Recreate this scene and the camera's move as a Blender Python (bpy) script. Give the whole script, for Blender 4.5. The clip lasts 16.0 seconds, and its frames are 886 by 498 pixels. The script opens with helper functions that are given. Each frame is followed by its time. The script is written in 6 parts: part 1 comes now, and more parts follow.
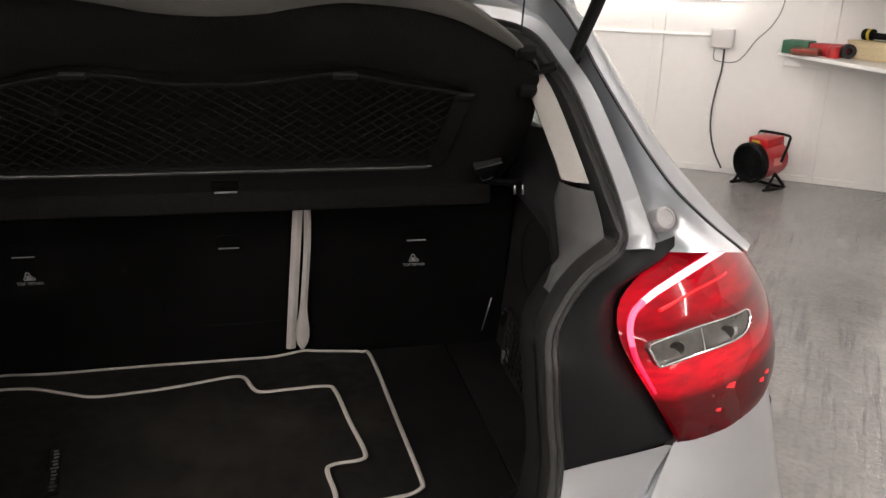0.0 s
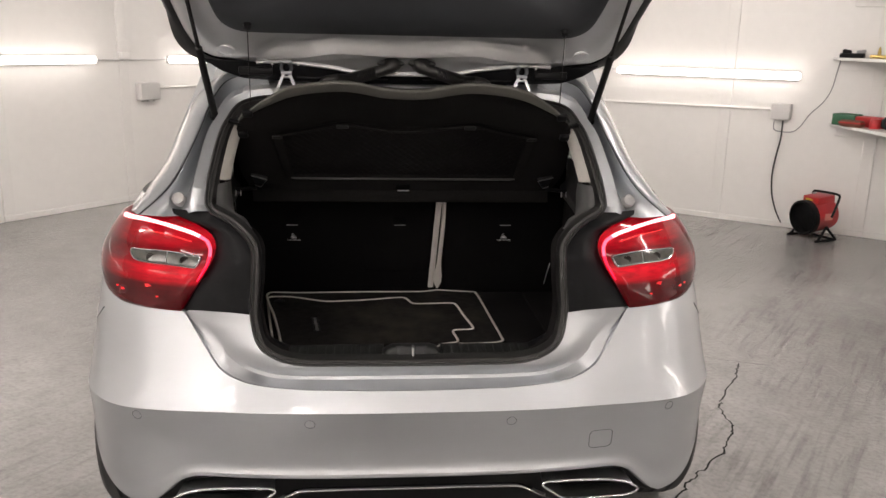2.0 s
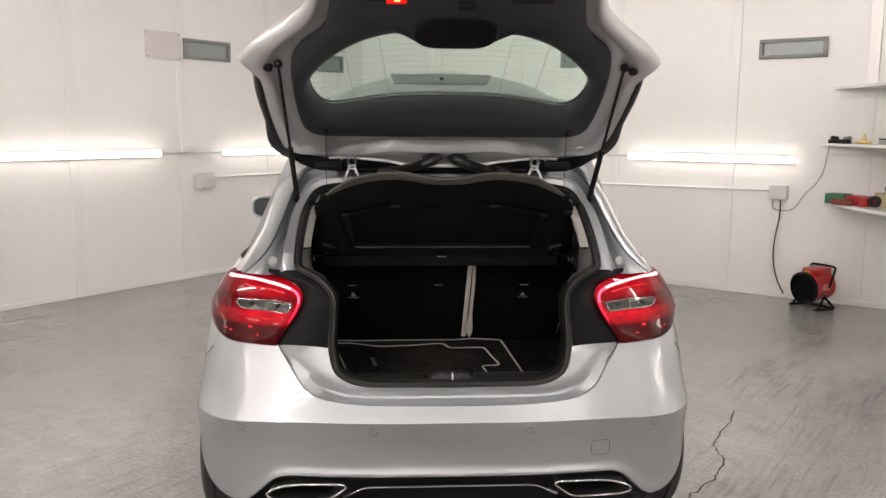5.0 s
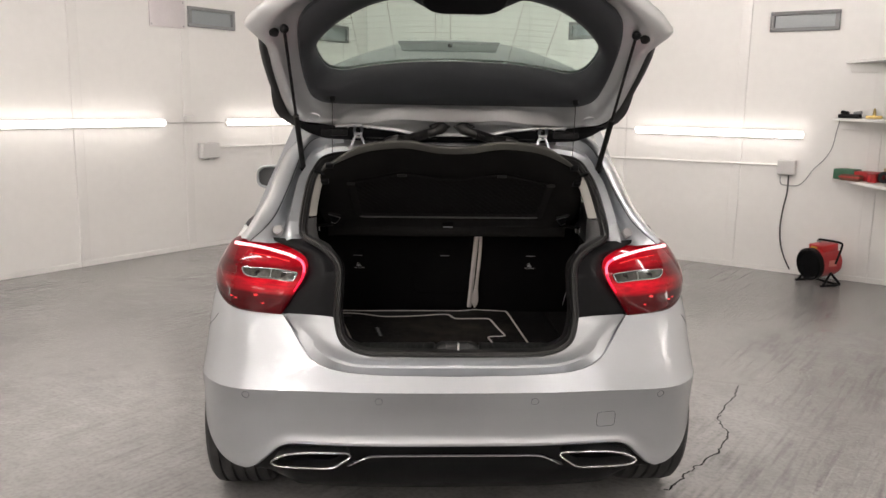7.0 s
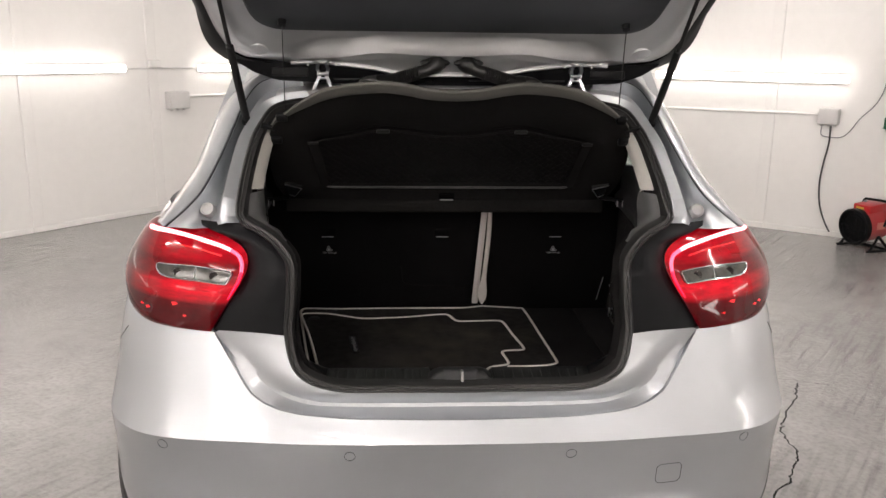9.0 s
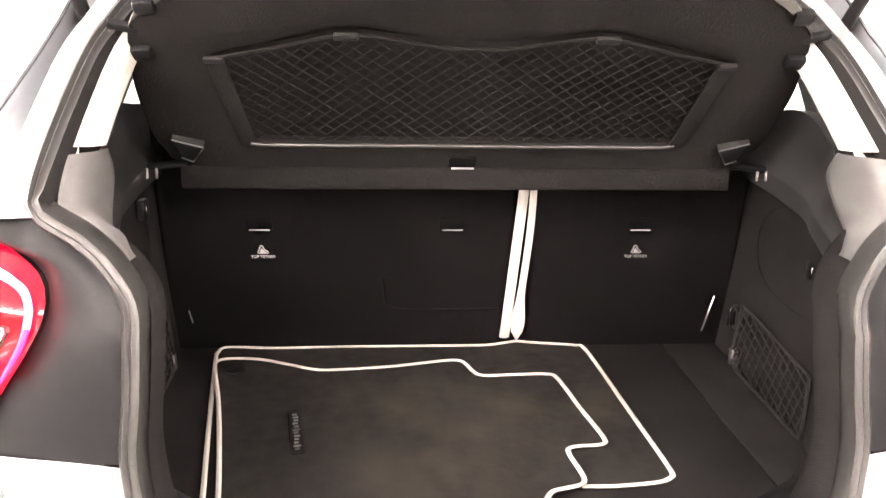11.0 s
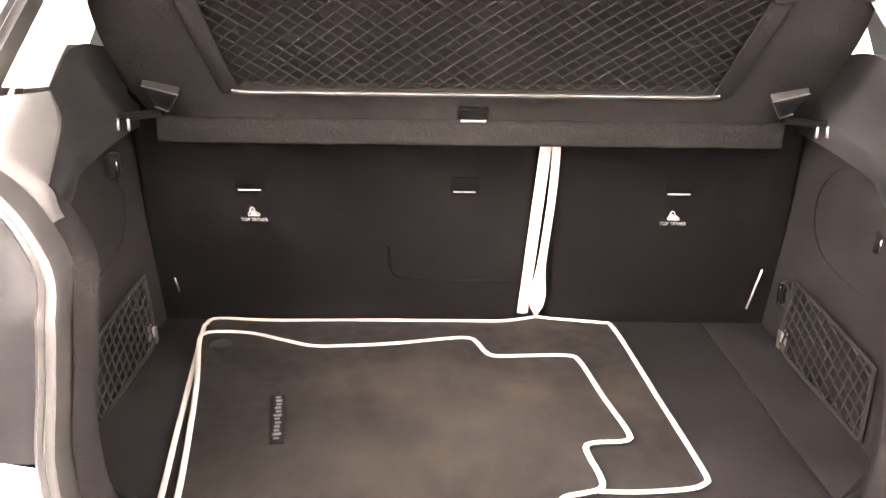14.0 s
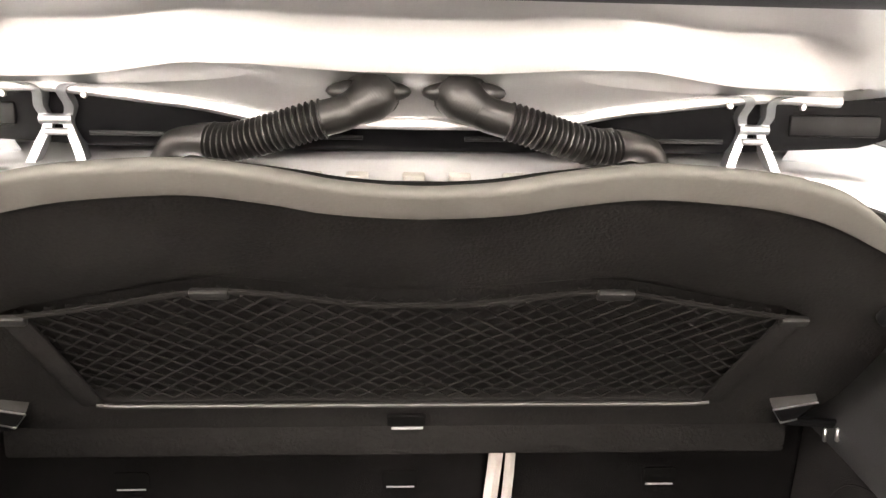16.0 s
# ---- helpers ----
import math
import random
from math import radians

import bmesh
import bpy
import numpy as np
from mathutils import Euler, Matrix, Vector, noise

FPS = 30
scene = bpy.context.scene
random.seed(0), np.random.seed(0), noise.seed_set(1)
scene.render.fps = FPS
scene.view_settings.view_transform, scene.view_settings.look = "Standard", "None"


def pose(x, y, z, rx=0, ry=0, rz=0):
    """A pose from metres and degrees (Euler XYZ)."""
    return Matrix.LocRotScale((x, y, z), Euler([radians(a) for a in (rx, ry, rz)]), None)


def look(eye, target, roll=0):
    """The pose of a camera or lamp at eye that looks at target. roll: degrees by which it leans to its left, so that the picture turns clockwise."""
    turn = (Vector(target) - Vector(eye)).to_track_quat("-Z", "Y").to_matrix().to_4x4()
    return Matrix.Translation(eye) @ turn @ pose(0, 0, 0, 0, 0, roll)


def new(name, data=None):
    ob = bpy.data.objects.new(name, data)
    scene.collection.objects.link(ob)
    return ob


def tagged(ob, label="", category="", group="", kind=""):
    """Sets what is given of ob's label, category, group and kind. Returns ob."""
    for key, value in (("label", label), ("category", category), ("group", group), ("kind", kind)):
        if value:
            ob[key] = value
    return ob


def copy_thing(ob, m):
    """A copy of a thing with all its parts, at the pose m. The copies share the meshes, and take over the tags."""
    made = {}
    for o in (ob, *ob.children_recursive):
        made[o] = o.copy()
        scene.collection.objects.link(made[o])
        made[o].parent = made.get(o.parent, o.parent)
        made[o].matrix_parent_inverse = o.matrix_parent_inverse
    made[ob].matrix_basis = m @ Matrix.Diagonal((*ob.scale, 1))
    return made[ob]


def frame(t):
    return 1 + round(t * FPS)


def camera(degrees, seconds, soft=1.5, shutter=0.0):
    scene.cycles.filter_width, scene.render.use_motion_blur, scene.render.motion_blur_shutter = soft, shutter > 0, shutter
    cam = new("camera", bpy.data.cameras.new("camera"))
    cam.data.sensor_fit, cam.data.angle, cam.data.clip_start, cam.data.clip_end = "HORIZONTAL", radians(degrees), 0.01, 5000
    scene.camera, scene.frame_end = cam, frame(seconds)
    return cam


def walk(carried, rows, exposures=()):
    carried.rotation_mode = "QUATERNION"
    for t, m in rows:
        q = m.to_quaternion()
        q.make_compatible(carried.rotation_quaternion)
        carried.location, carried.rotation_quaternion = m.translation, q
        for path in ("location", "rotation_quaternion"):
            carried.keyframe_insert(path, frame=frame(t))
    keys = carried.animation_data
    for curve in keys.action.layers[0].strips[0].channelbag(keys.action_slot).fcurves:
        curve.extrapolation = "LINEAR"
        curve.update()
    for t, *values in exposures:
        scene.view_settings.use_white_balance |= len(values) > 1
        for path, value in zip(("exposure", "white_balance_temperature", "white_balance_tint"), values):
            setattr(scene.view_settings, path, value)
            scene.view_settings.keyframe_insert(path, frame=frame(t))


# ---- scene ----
cam = camera(57.2, 16.0)
METRES, EYE, TILT, LEAN, TURN = 3.3, 1.45, -20.0, 1.9, -10.0
PATH = [
    (0, (0.065, -0.671, 1.33), (0.48, 1.174, 0.68), 1.5),
    (0.5, (-0.026, -0.916, 1.346), (0.285, 0.942, 0.674), 2.2),
    (1, (-0.043, -1.194, 1.383), (0.15, 0.697, 0.761), 0.9),
    (1.5, (-0.117, -1.507, 1.419), (0.066, 0.407, 0.868), 0.4),
    (2, (-0.093, -1.792, 1.42), (0.078, 0.138, 0.926), 1.2),
    (2.5, (-0.058, -2.032, 1.426), (0.082, -0.092, 0.961), 2.0),
    (3, (-0.116, -2.227, 1.442), (0.012, -0.275, 1.025), 0.9),
    (3.5, (-0.151, -2.362, 1.473), (-0.051, -0.393, 1.141), -0.0),
    (4, (-0.153, -2.422, 1.471), (-0.07, -0.444, 1.188), -0.3),
    (4.2, (-0.161, -2.426, 1.473), (-0.078, -0.447, 1.192), -0.1),
    (6.3, (-0.169, -2.402, 1.441), (-0.03, -0.435, 1.103), 0.8),
    (6.5, (-0.167, -2.414, 1.449), (-0.044, -0.448, 1.105), 0.9),
    (7, (-0.175, -2.398, 1.445), (-0.075, -0.432, 1.089), 0.9),
    (7.5, (-0.177, -2.369, 1.442), (-0.081, -0.407, 1.065), 0.8),
    (8, (-0.167, -2.201, 1.421), (-0.079, -0.245, 1.011), 0.4),
    (8.5, (-0.115, -1.91, 1.413), (-0.037, 0.037, 0.96), 0.7),
    (9, (-0.135, -1.616, 1.389), (-0.029, 0.324, 0.915), 0.7),
    (9.2, (-0.151, -1.498, 1.396), (-0.019, 0.44, 0.919), 0.2),
    (11.3, (-0.1, -0.569, 1.191), (0.021, 1.334, 0.587), 1.3),
    (11.5, (-0.084, -0.535, 1.176), (0.019, 1.356, 0.535), 1.2),
    (12, (-0.066, -0.496, 1.139), (0.0, 1.375, 0.435), 1.0),
    (12.5, (-0.065, -0.491, 1.14), (-0.025, 1.373, 0.417), 0.8),
    (13, (-0.069, -0.489, 1.146), (-0.051, 1.376, 0.423), 0.6),
    (13.5, (-0.065, -0.488, 1.146), (-0.053, 1.382, 0.436), 0.5),
    (14, (-0.059, -0.495, 1.174), (-0.032, 1.4, 0.534), 0.8),
    (14.5, (-0.085, -0.502, 1.271), (-0.007, 1.435, 0.78), 0.8),
    (15, (-0.083, -0.439, 1.338), (0.093, 1.511, 0.926), 1.2),
    (15.5, (-0.003, -0.281, 1.388), (0.229, 1.665, 0.988), 1.4),
    (16, (-0.021, -0.202, 1.385), (0.105, 1.743, 0.938), 1.2),
]
EXPOSURES = [(0.0, 0.3, 6550, 13), (0.4, 1.0, 6550, 13), (1.0, 0.95, 6550, 13), (1.5, 0.4, 6550, 12), (2.0, 0.1, 6650, 14), (2.4, -0.3, 6800, 15), (3.0, -0.3, 6750, 15), (3.6, 0, 6550, 13), (7.5, 0.05, 6550, 13), (8.6, 0.2, 6550, 13), (9.2, 0.35, 6500, 14), (9.8, 0.7, 6550, 15), (10.3, 1.4, 6700, 17), (10.8, 2.5, 6900, 19), (11.3, 3.95, 7100, 20), (12.0, 4.38, 7100, 20), (12.5, 4.38, 7100, 20), (13.0, 4.1, 7130, 20), (13.5, 3.9, 7150, 21), (14.0, 4.15, 7150, 22), (14.5, 4.5, 6900, 19), (15.0, 3.1, 6780, 14), (15.5, 2.65, 6950, 14), (16.0, 2.5, 6950, 14)]
walk(cam, [(t, look(eye, target, roll)) for t, eye, target, roll in PATH], EXPOSURES)

# ---- light ----
world = bpy.data.worlds.new("world")
scene.world = world
world.use_nodes = True
world.node_tree.nodes["Background"].inputs[0].default_value = (0.8, 0.9, 1.0, 1)
world.node_tree.nodes["Background"].inputs[1].default_value = 0.02


# ---- small helpers ----
def mesh_of(bm, name):
    bmesh.ops.remove_doubles(bm, verts=bm.verts, dist=1e-5)
    bmesh.ops.recalc_face_normals(bm, faces=bm.faces)
    me = bpy.data.meshes.new(name)
    bm.to_mesh(me)
    bm.free()
    return me


def part(name, bm, material, parent=None, label="", smooth=True, sharp=40):
    me = mesh_of(bm, name)
    me.materials.append(material)
    if smooth:
        me.polygons.foreach_set("use_smooth", [True] * len(me.polygons))
        me.set_sharp_from_angle(angle=radians(sharp))
    ob = new(name, me)
    if parent is not None:
        ob.parent = parent
    if label:
        tagged(ob, label)
    return ob


def thing(name, place, label, category, group="", kind=""):
    ob = new(name)
    ob.empty_display_size = 0.1
    ob.matrix_basis = place if isinstance(place, Matrix) else pose(*place)
    return tagged(ob, label, category, group, kind)


def grid(bm, rows, close=False, caps=False):
    """Faces between rows of points."""
    vs = [[bm.verts.new(p) for p in row] for row in rows]
    for a, b in zip(vs, vs[1:]):
        n = len(a)
        for i in range(n if close else n - 1):
            j = (i + 1) % n
            q = []
            for v in (a[i], a[j], b[j], b[i]):
                if all((v.co - w.co).length > 1e-6 for w in q):
                    q.append(v)
            if len(q) > 2:
                bm.faces.new(q)
    if caps:
        bm.faces.new(vs[0])
        bm.faces.new(vs[-1])
    return vs


def both(bm, rows, **k):
    """The rows and their mirror image across the car's middle."""
    grid(bm, rows, **k)
    grid(bm, [[(-p[0], p[1], p[2]) for p in row] for row in rows], **k)


def curve(pts, n):
    """n points evenly along a smooth curve through pts."""
    P = np.array(pts, float)
    Q = np.vstack([2 * P[0] - P[1], P, 2 * P[-1] - P[-2]])
    out = []
    for i in range(1, len(Q) - 2):
        a, b, c, d = Q[i - 1 : i + 3]
        for t in np.linspace(0, 1, 12, endpoint=False):
            out.append(0.5 * (2 * b + (c - a) * t + (2 * a - 5 * b + 4 * c - d) * t * t + (3 * b - a - 3 * c + d) * t**3))
    out.append(P[-1])
    return line(out, n)


def line(pts, n):
    """n points evenly along straight pieces."""
    P = np.array(pts, float)
    s = np.r_[0, np.cumsum(np.linalg.norm(np.diff(P, axis=0), axis=1))]
    u = np.linspace(0, s[-1], n)
    return np.stack([np.interp(u, s, P[:, k]) for k in range(P.shape[1])], 1)


def box(bm, size, place=Matrix(), bevel=0.0, seg=1):
    out = bmesh.ops.create_cube(bm, size=1, matrix=place @ Matrix.Diagonal((*size, 1)))
    if bevel:
        es = list({e for v in out["verts"] for e in v.link_edges})
        bmesh.ops.bevel(bm, geom=es, offset=bevel, segments=seg, affect="EDGES", profile=0.5)


def tube(bm, pts, r, seg=8, caps=True, close=False):
    """A round bar along points; r a number or one for each point."""
    P = [Vector(p) for p in pts]
    rs = list(r) if hasattr(r, "__len__") else [r] * len(P)
    n = len(P)
    rows, up = [], None
    for i, p in enumerate(P):
        d = (P[(i + 1) % n] - P[i - 1]) if close else (P[min(i + 1, n - 1)] - P[max(i - 1, 0)])
        d.normalize()
        if up is None:
            up = d.orthogonal().normalized()
        up = (up - up.dot(d) * d).normalized()
        side = d.cross(up)
        rows.append([p + rs[i] * (math.cos(a) * up + math.sin(a) * side) for a in [2 * math.pi * k / seg for k in range(seg)]])
    if close:
        rows.append(rows[0])
    grid(bm, rows, close=True, caps=caps and not close)


def prism(bm, outline, place, depth, bevel=0.0, seg=2):
    """A flat outline in x, y of place, pushed to depth along its z."""
    vs = [bm.verts.new(place @ Vector((x, y, 0))) for x, y in outline]
    f = bm.faces.new(vs)
    out = bmesh.ops.extrude_face_region(bm, geom=[f])
    top = [g for g in out["geom"] if isinstance(g, bmesh.types.BMVert)]
    d = place.to_3x3() @ Vector((0, 0, depth))
    for v in top:
        v.co += d
    if bevel:
        es = [e for e in bm.edges if e.verts[0] in top and e.verts[1] in top]
        bmesh.ops.bevel(bm, geom=es, offset=bevel, segments=seg, affect="EDGES", profile=0.5)


def rounded(w, h, r, n=5):
    """The outline of a rounded rectangle round the origin."""
    out = []
    for cx, cy, a0 in ((w / 2 - r, h / 2 - r, 0), (-w / 2 + r, h / 2 - r, 90), (-w / 2 + r, -h / 2 + r, 180), (w / 2 - r, -h / 2 + r, 270)):
        for k in range(n + 1):
            a = radians(a0 + 90 * k / n)
            out.append((cx + r * math.cos(a), cy + r * math.sin(a)))
    return out


def disc_tube(bm, place, profile, seg=24):
    """A turned shape: profile of (radius, height) along the z of place."""
    rows = [[place @ Vector((r * math.cos(2 * math.pi * k / seg), r * math.sin(2 * math.pi * k / seg), h)) for k in range(seg)] for r, h in profile]
    grid(bm, rows, close=True)


def words(name, text, place, size, material, parent, label=""):
    cu = bpy.data.curves.new(name, "FONT")
    cu.body, cu.size, cu.align_x, cu.align_y, cu.extrude = text, size, "CENTER", "CENTER", 0.0003
    ob = new(name, cu)
    me = bpy.data.meshes.new_from_object(ob)
    bpy.data.objects.remove(ob)
    me.materials.append(material)
    ob = new(name, me)
    ob.parent, ob.matrix_basis = parent, place
    if label:
        tagged(ob, label)
    return ob


# ---- materials ----
def material(name, color, rough=0.5, metal=0.0, coat=0.0, vary=0.0, scale=8.0, fine=60.0, bump=0.0, rough_vary=0.0, spec=0.5, stretch=(1, 1, 1), sheen=0.0, detail=6.0):
    """A surface with two scales of colour variation, grain in the relief and uneven gloss."""
    m = bpy.data.materials.new(name)
    m.use_nodes = True
    t = m.node_tree
    b = t.nodes["Principled BSDF"]
    b.inputs["Base Color"].default_value = (*color, 1)
    b.inputs["Roughness"].default_value = rough
    b.inputs["Metallic"].default_value = metal
    b.inputs["Coat Weight"].default_value = coat
    b.inputs["Coat Roughness"].default_value = 0.04
    b.inputs["Specular IOR Level"].default_value = spec
    b.inputs["Sheen Weight"].default_value = sheen
    b.inputs["Sheen Roughness"].default_value = 0.6
    if not (vary or bump or rough_vary):
        return m
    co = t.nodes.new("ShaderNodeTexCoord")
    mp = t.nodes.new("ShaderNodeMapping")
    mp.inputs["Scale"].default_value = stretch
    t.links.new(co.outputs["Object"], mp.inputs[0])
    big, small = t.nodes.new("ShaderNodeTexNoise"), t.nodes.new("ShaderNodeTexNoise")
    for n, s in ((big, scale), (small, fine)):
        n.inputs["Scale"].default_value, n.inputs["Detail"].default_value = s, detail
        t.links.new(mp.outputs[0], n.inputs["Vector"])
    add = t.nodes.new("ShaderNodeMath")
    add.operation = "ADD"
    t.links.new(big.outputs[0], add.inputs[0])
    t.links.new(small.outputs[0], add.inputs[1])
    rng = t.nodes.new("ShaderNodeMapRange")
    rng.inputs[1].default_value, rng.inputs[2].default_value = 0.6, 1.4
    rng.inputs[3].default_value, rng.inputs[4].default_value = 1 - vary, 1 + vary
    t.links.new(add.outputs[0], rng.inputs[0])
    if vary:
        mul = t.nodes.new("ShaderNodeMix")
        mul.data_type, mul.blend_type = "RGBA", "MULTIPLY"
        mul.inputs[0].default_value = 1
        mul.inputs[6].default_value = (*color, 1)
        t.links.new(rng.outputs[0], mul.inputs[7])
        t.links.new(mul.outputs[2], b.inputs["Base Color"])
    if rough_vary:
        rr = t.nodes.new("ShaderNodeMapRange")
        rr.inputs[1].default_value, rr.inputs[2].default_value = 0.2, 0.8
        rr.inputs[3].default_value, rr.inputs[4].default_value = max(rough - rough_vary, 0.02), min(rough + rough_vary, 1)
        t.links.new(big.outputs[0], rr.inputs[0])
        t.links.new(rr.outputs[0], b.inputs["Roughness"])
    if bump:
        bp = t.nodes.new("ShaderNodeBump")
        bp.inputs["Strength"].default_value, bp.inputs["Distance"].default_value = 1.0, bump
        t.links.new(small.outputs[0], bp.inputs["Height"])
        t.links.new(bp.outputs[0], b.inputs["Normal"])
    return m


def glow(name, color, strength):
    m = bpy.data.materials.new(name)
    m.use_nodes = True
    b = m.node_tree.nodes["Principled BSDF"]
    b.inputs["Base Color"].default_value = (*color, 1)
    b.inputs["Emission Color"].default_value = (*color, 1)
    b.inputs["Emission Strength"].default_value = strength
    return m


def glass(name, tint, rough=0.0, ior=1.45):
    m = bpy.data.materials.new(name)
    m.use_nodes = True
    b = m.node_tree.nodes["Principled BSDF"]
    b.inputs["Base Color"].default_value = (*tint, 1)
    b.inputs["Transmission Weight"].default_value = 1.0
    b.inputs["Roughness"].default_value = rough
    b.inputs["IOR"].default_value = ior
    return m


SILVER = material("silver_paint", (0.418, 0.438, 0.460), 0.34, metal=0.85, coat=0.85, vary=0.05, scale=5, fine=900, bump=0.00002)
# body silver with less coat, set paler to brighten gate and spoiler
PALE_SILVER = material("pale_silver_paint", (0.535, 0.542, 0.55), 0.36, metal=0.76, coat=0.3, vary=0.06, scale=9, fine=500, bump=0.00003)
BLACK_PLASTIC = material("black_plastic", (0.0065, 0.0066, 0.0072), 0.40, vary=0.2, scale=12, fine=300, bump=0.0001, rough_vary=0.06, spec=0.12)
GREY_PLASTIC = material("grey_plastic", (0.018, 0.0185, 0.0195), 0.5, vary=0.15, scale=10, fine=400, bump=0.0002, spec=0.3)
RUBBER = material("rubber", (0.0075, 0.0074, 0.0073), 0.55, vary=0.25, scale=20, fine=300, bump=0.0002, spec=0.22)
HOSE = material("hose_rubber", (0.012, 0.0115, 0.011), 0.38, vary=0.25, scale=20, fine=300, bump=0.0001, spec=0.45)
CARPET = material("carpet", (0.0118, 0.0111, 0.0112), 0.95, vary=0.6, scale=7, fine=600, bump=0.0009, spec=0.03)
FELT = material("felt", (0.0082, 0.0078, 0.0077), 0.95, vary=0.3, scale=6, fine=300, bump=0.001, spec=0.03)
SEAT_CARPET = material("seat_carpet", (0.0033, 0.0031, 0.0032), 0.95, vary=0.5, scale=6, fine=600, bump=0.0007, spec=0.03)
MAT_PILE = material("mat_pile", (0.0128, 0.0119, 0.0114), 0.95, vary=0.6, scale=3.4, fine=42, bump=0.0012, spec=0.03)


def worn(m, color, spots):
    """Lays paler worn patches with ragged borders over a pile: x, y, reach of each."""
    t = m.node_tree
    b = t.nodes["Principled BSDF"]
    was = b.inputs["Base Color"].links[0].from_socket
    co, noise = t.nodes.new("ShaderNodeTexCoord"), t.nodes.new("ShaderNodeTexNoise")
    noise.inputs["Scale"].default_value, noise.inputs["Detail"].default_value = 11, 8
    t.links.new(co.outputs["Object"], noise.inputs["Vector"])
    total = None
    for x, y, reach in spots:
        far = t.nodes.new("ShaderNodeVectorMath")
        far.operation = "DISTANCE"
        far.inputs[1].default_value = (x, y, 0.006)
        t.links.new(co.outputs["Object"], far.inputs[0])
        near = t.nodes.new("ShaderNodeMapRange")
        near.interpolation_type = "SMOOTHSTEP"
        near.inputs[1].default_value, near.inputs[2].default_value = reach, 0.0
        t.links.new(far.outputs["Value"], near.inputs[0])
        if total is None:
            total = near.outputs[0]
        else:
            top = t.nodes.new("ShaderNodeMath")
            top.operation = "MAXIMUM"
            t.links.new(total, top.inputs[0])
            t.links.new(near.outputs[0], top.inputs[1])
            total = top.outputs[0]
    rag = t.nodes.new("ShaderNodeMapRange")
    rag.inputs[1].default_value, rag.inputs[2].default_value = 0.36, 0.66
    t.links.new(noise.outputs[0], rag.inputs[0])
    mask = t.nodes.new("ShaderNodeMath")
    mask.operation, mask.use_clamp = "MULTIPLY", True
    t.links.new(total, mask.inputs[0])
    t.links.new(rag.outputs[0], mask.inputs[1])
    mix = t.nodes.new("ShaderNodeMix")
    mix.data_type = "RGBA"
    mix.inputs[7].default_value = (*color, 1)
    t.links.new(mask.outputs[0], mix.inputs[0])
    t.links.new(was, mix.inputs[6])
    t.links.new(mix.outputs[2], b.inputs["Base Color"])


worn(MAT_PILE, (0.0285, 0.0250, 0.0210), ((-0.04, 0.36, 0.20), (-0.10, 0.53, 0.17), (0.06, 0.50, 0.15), (-0.02, 0.44, 0.22), (0.13, 0.70, 0.10), (0.21, 0.52, 0.10)))
PIPING = material("piping", (0.44, 0.415, 0.375), 0.75, vary=0.12, scale=30, fine=500, bump=0.0006)
WEBBING = material("webbing", (0.36, 0.335, 0.315), 0.7, vary=0.1, scale=20, fine=400, bump=0.0005)
CREAM = material("cream_trim", (0.42, 0.405, 0.375), 0.6, vary=0.06, scale=10, fine=300, bump=0.0002)
CHROME = material("chrome", (0.50, 0.50, 0.51), 0.15, metal=1.0, vary=0.05, scale=10, fine=100)
STEEL = material("steel", (0.6, 0.6, 0.6), 0.3, metal=1.0, vary=0.1, scale=20, fine=200)
LABEL_WHITE = material("label_white", (0.30, 0.30, 0.30), 0.6)


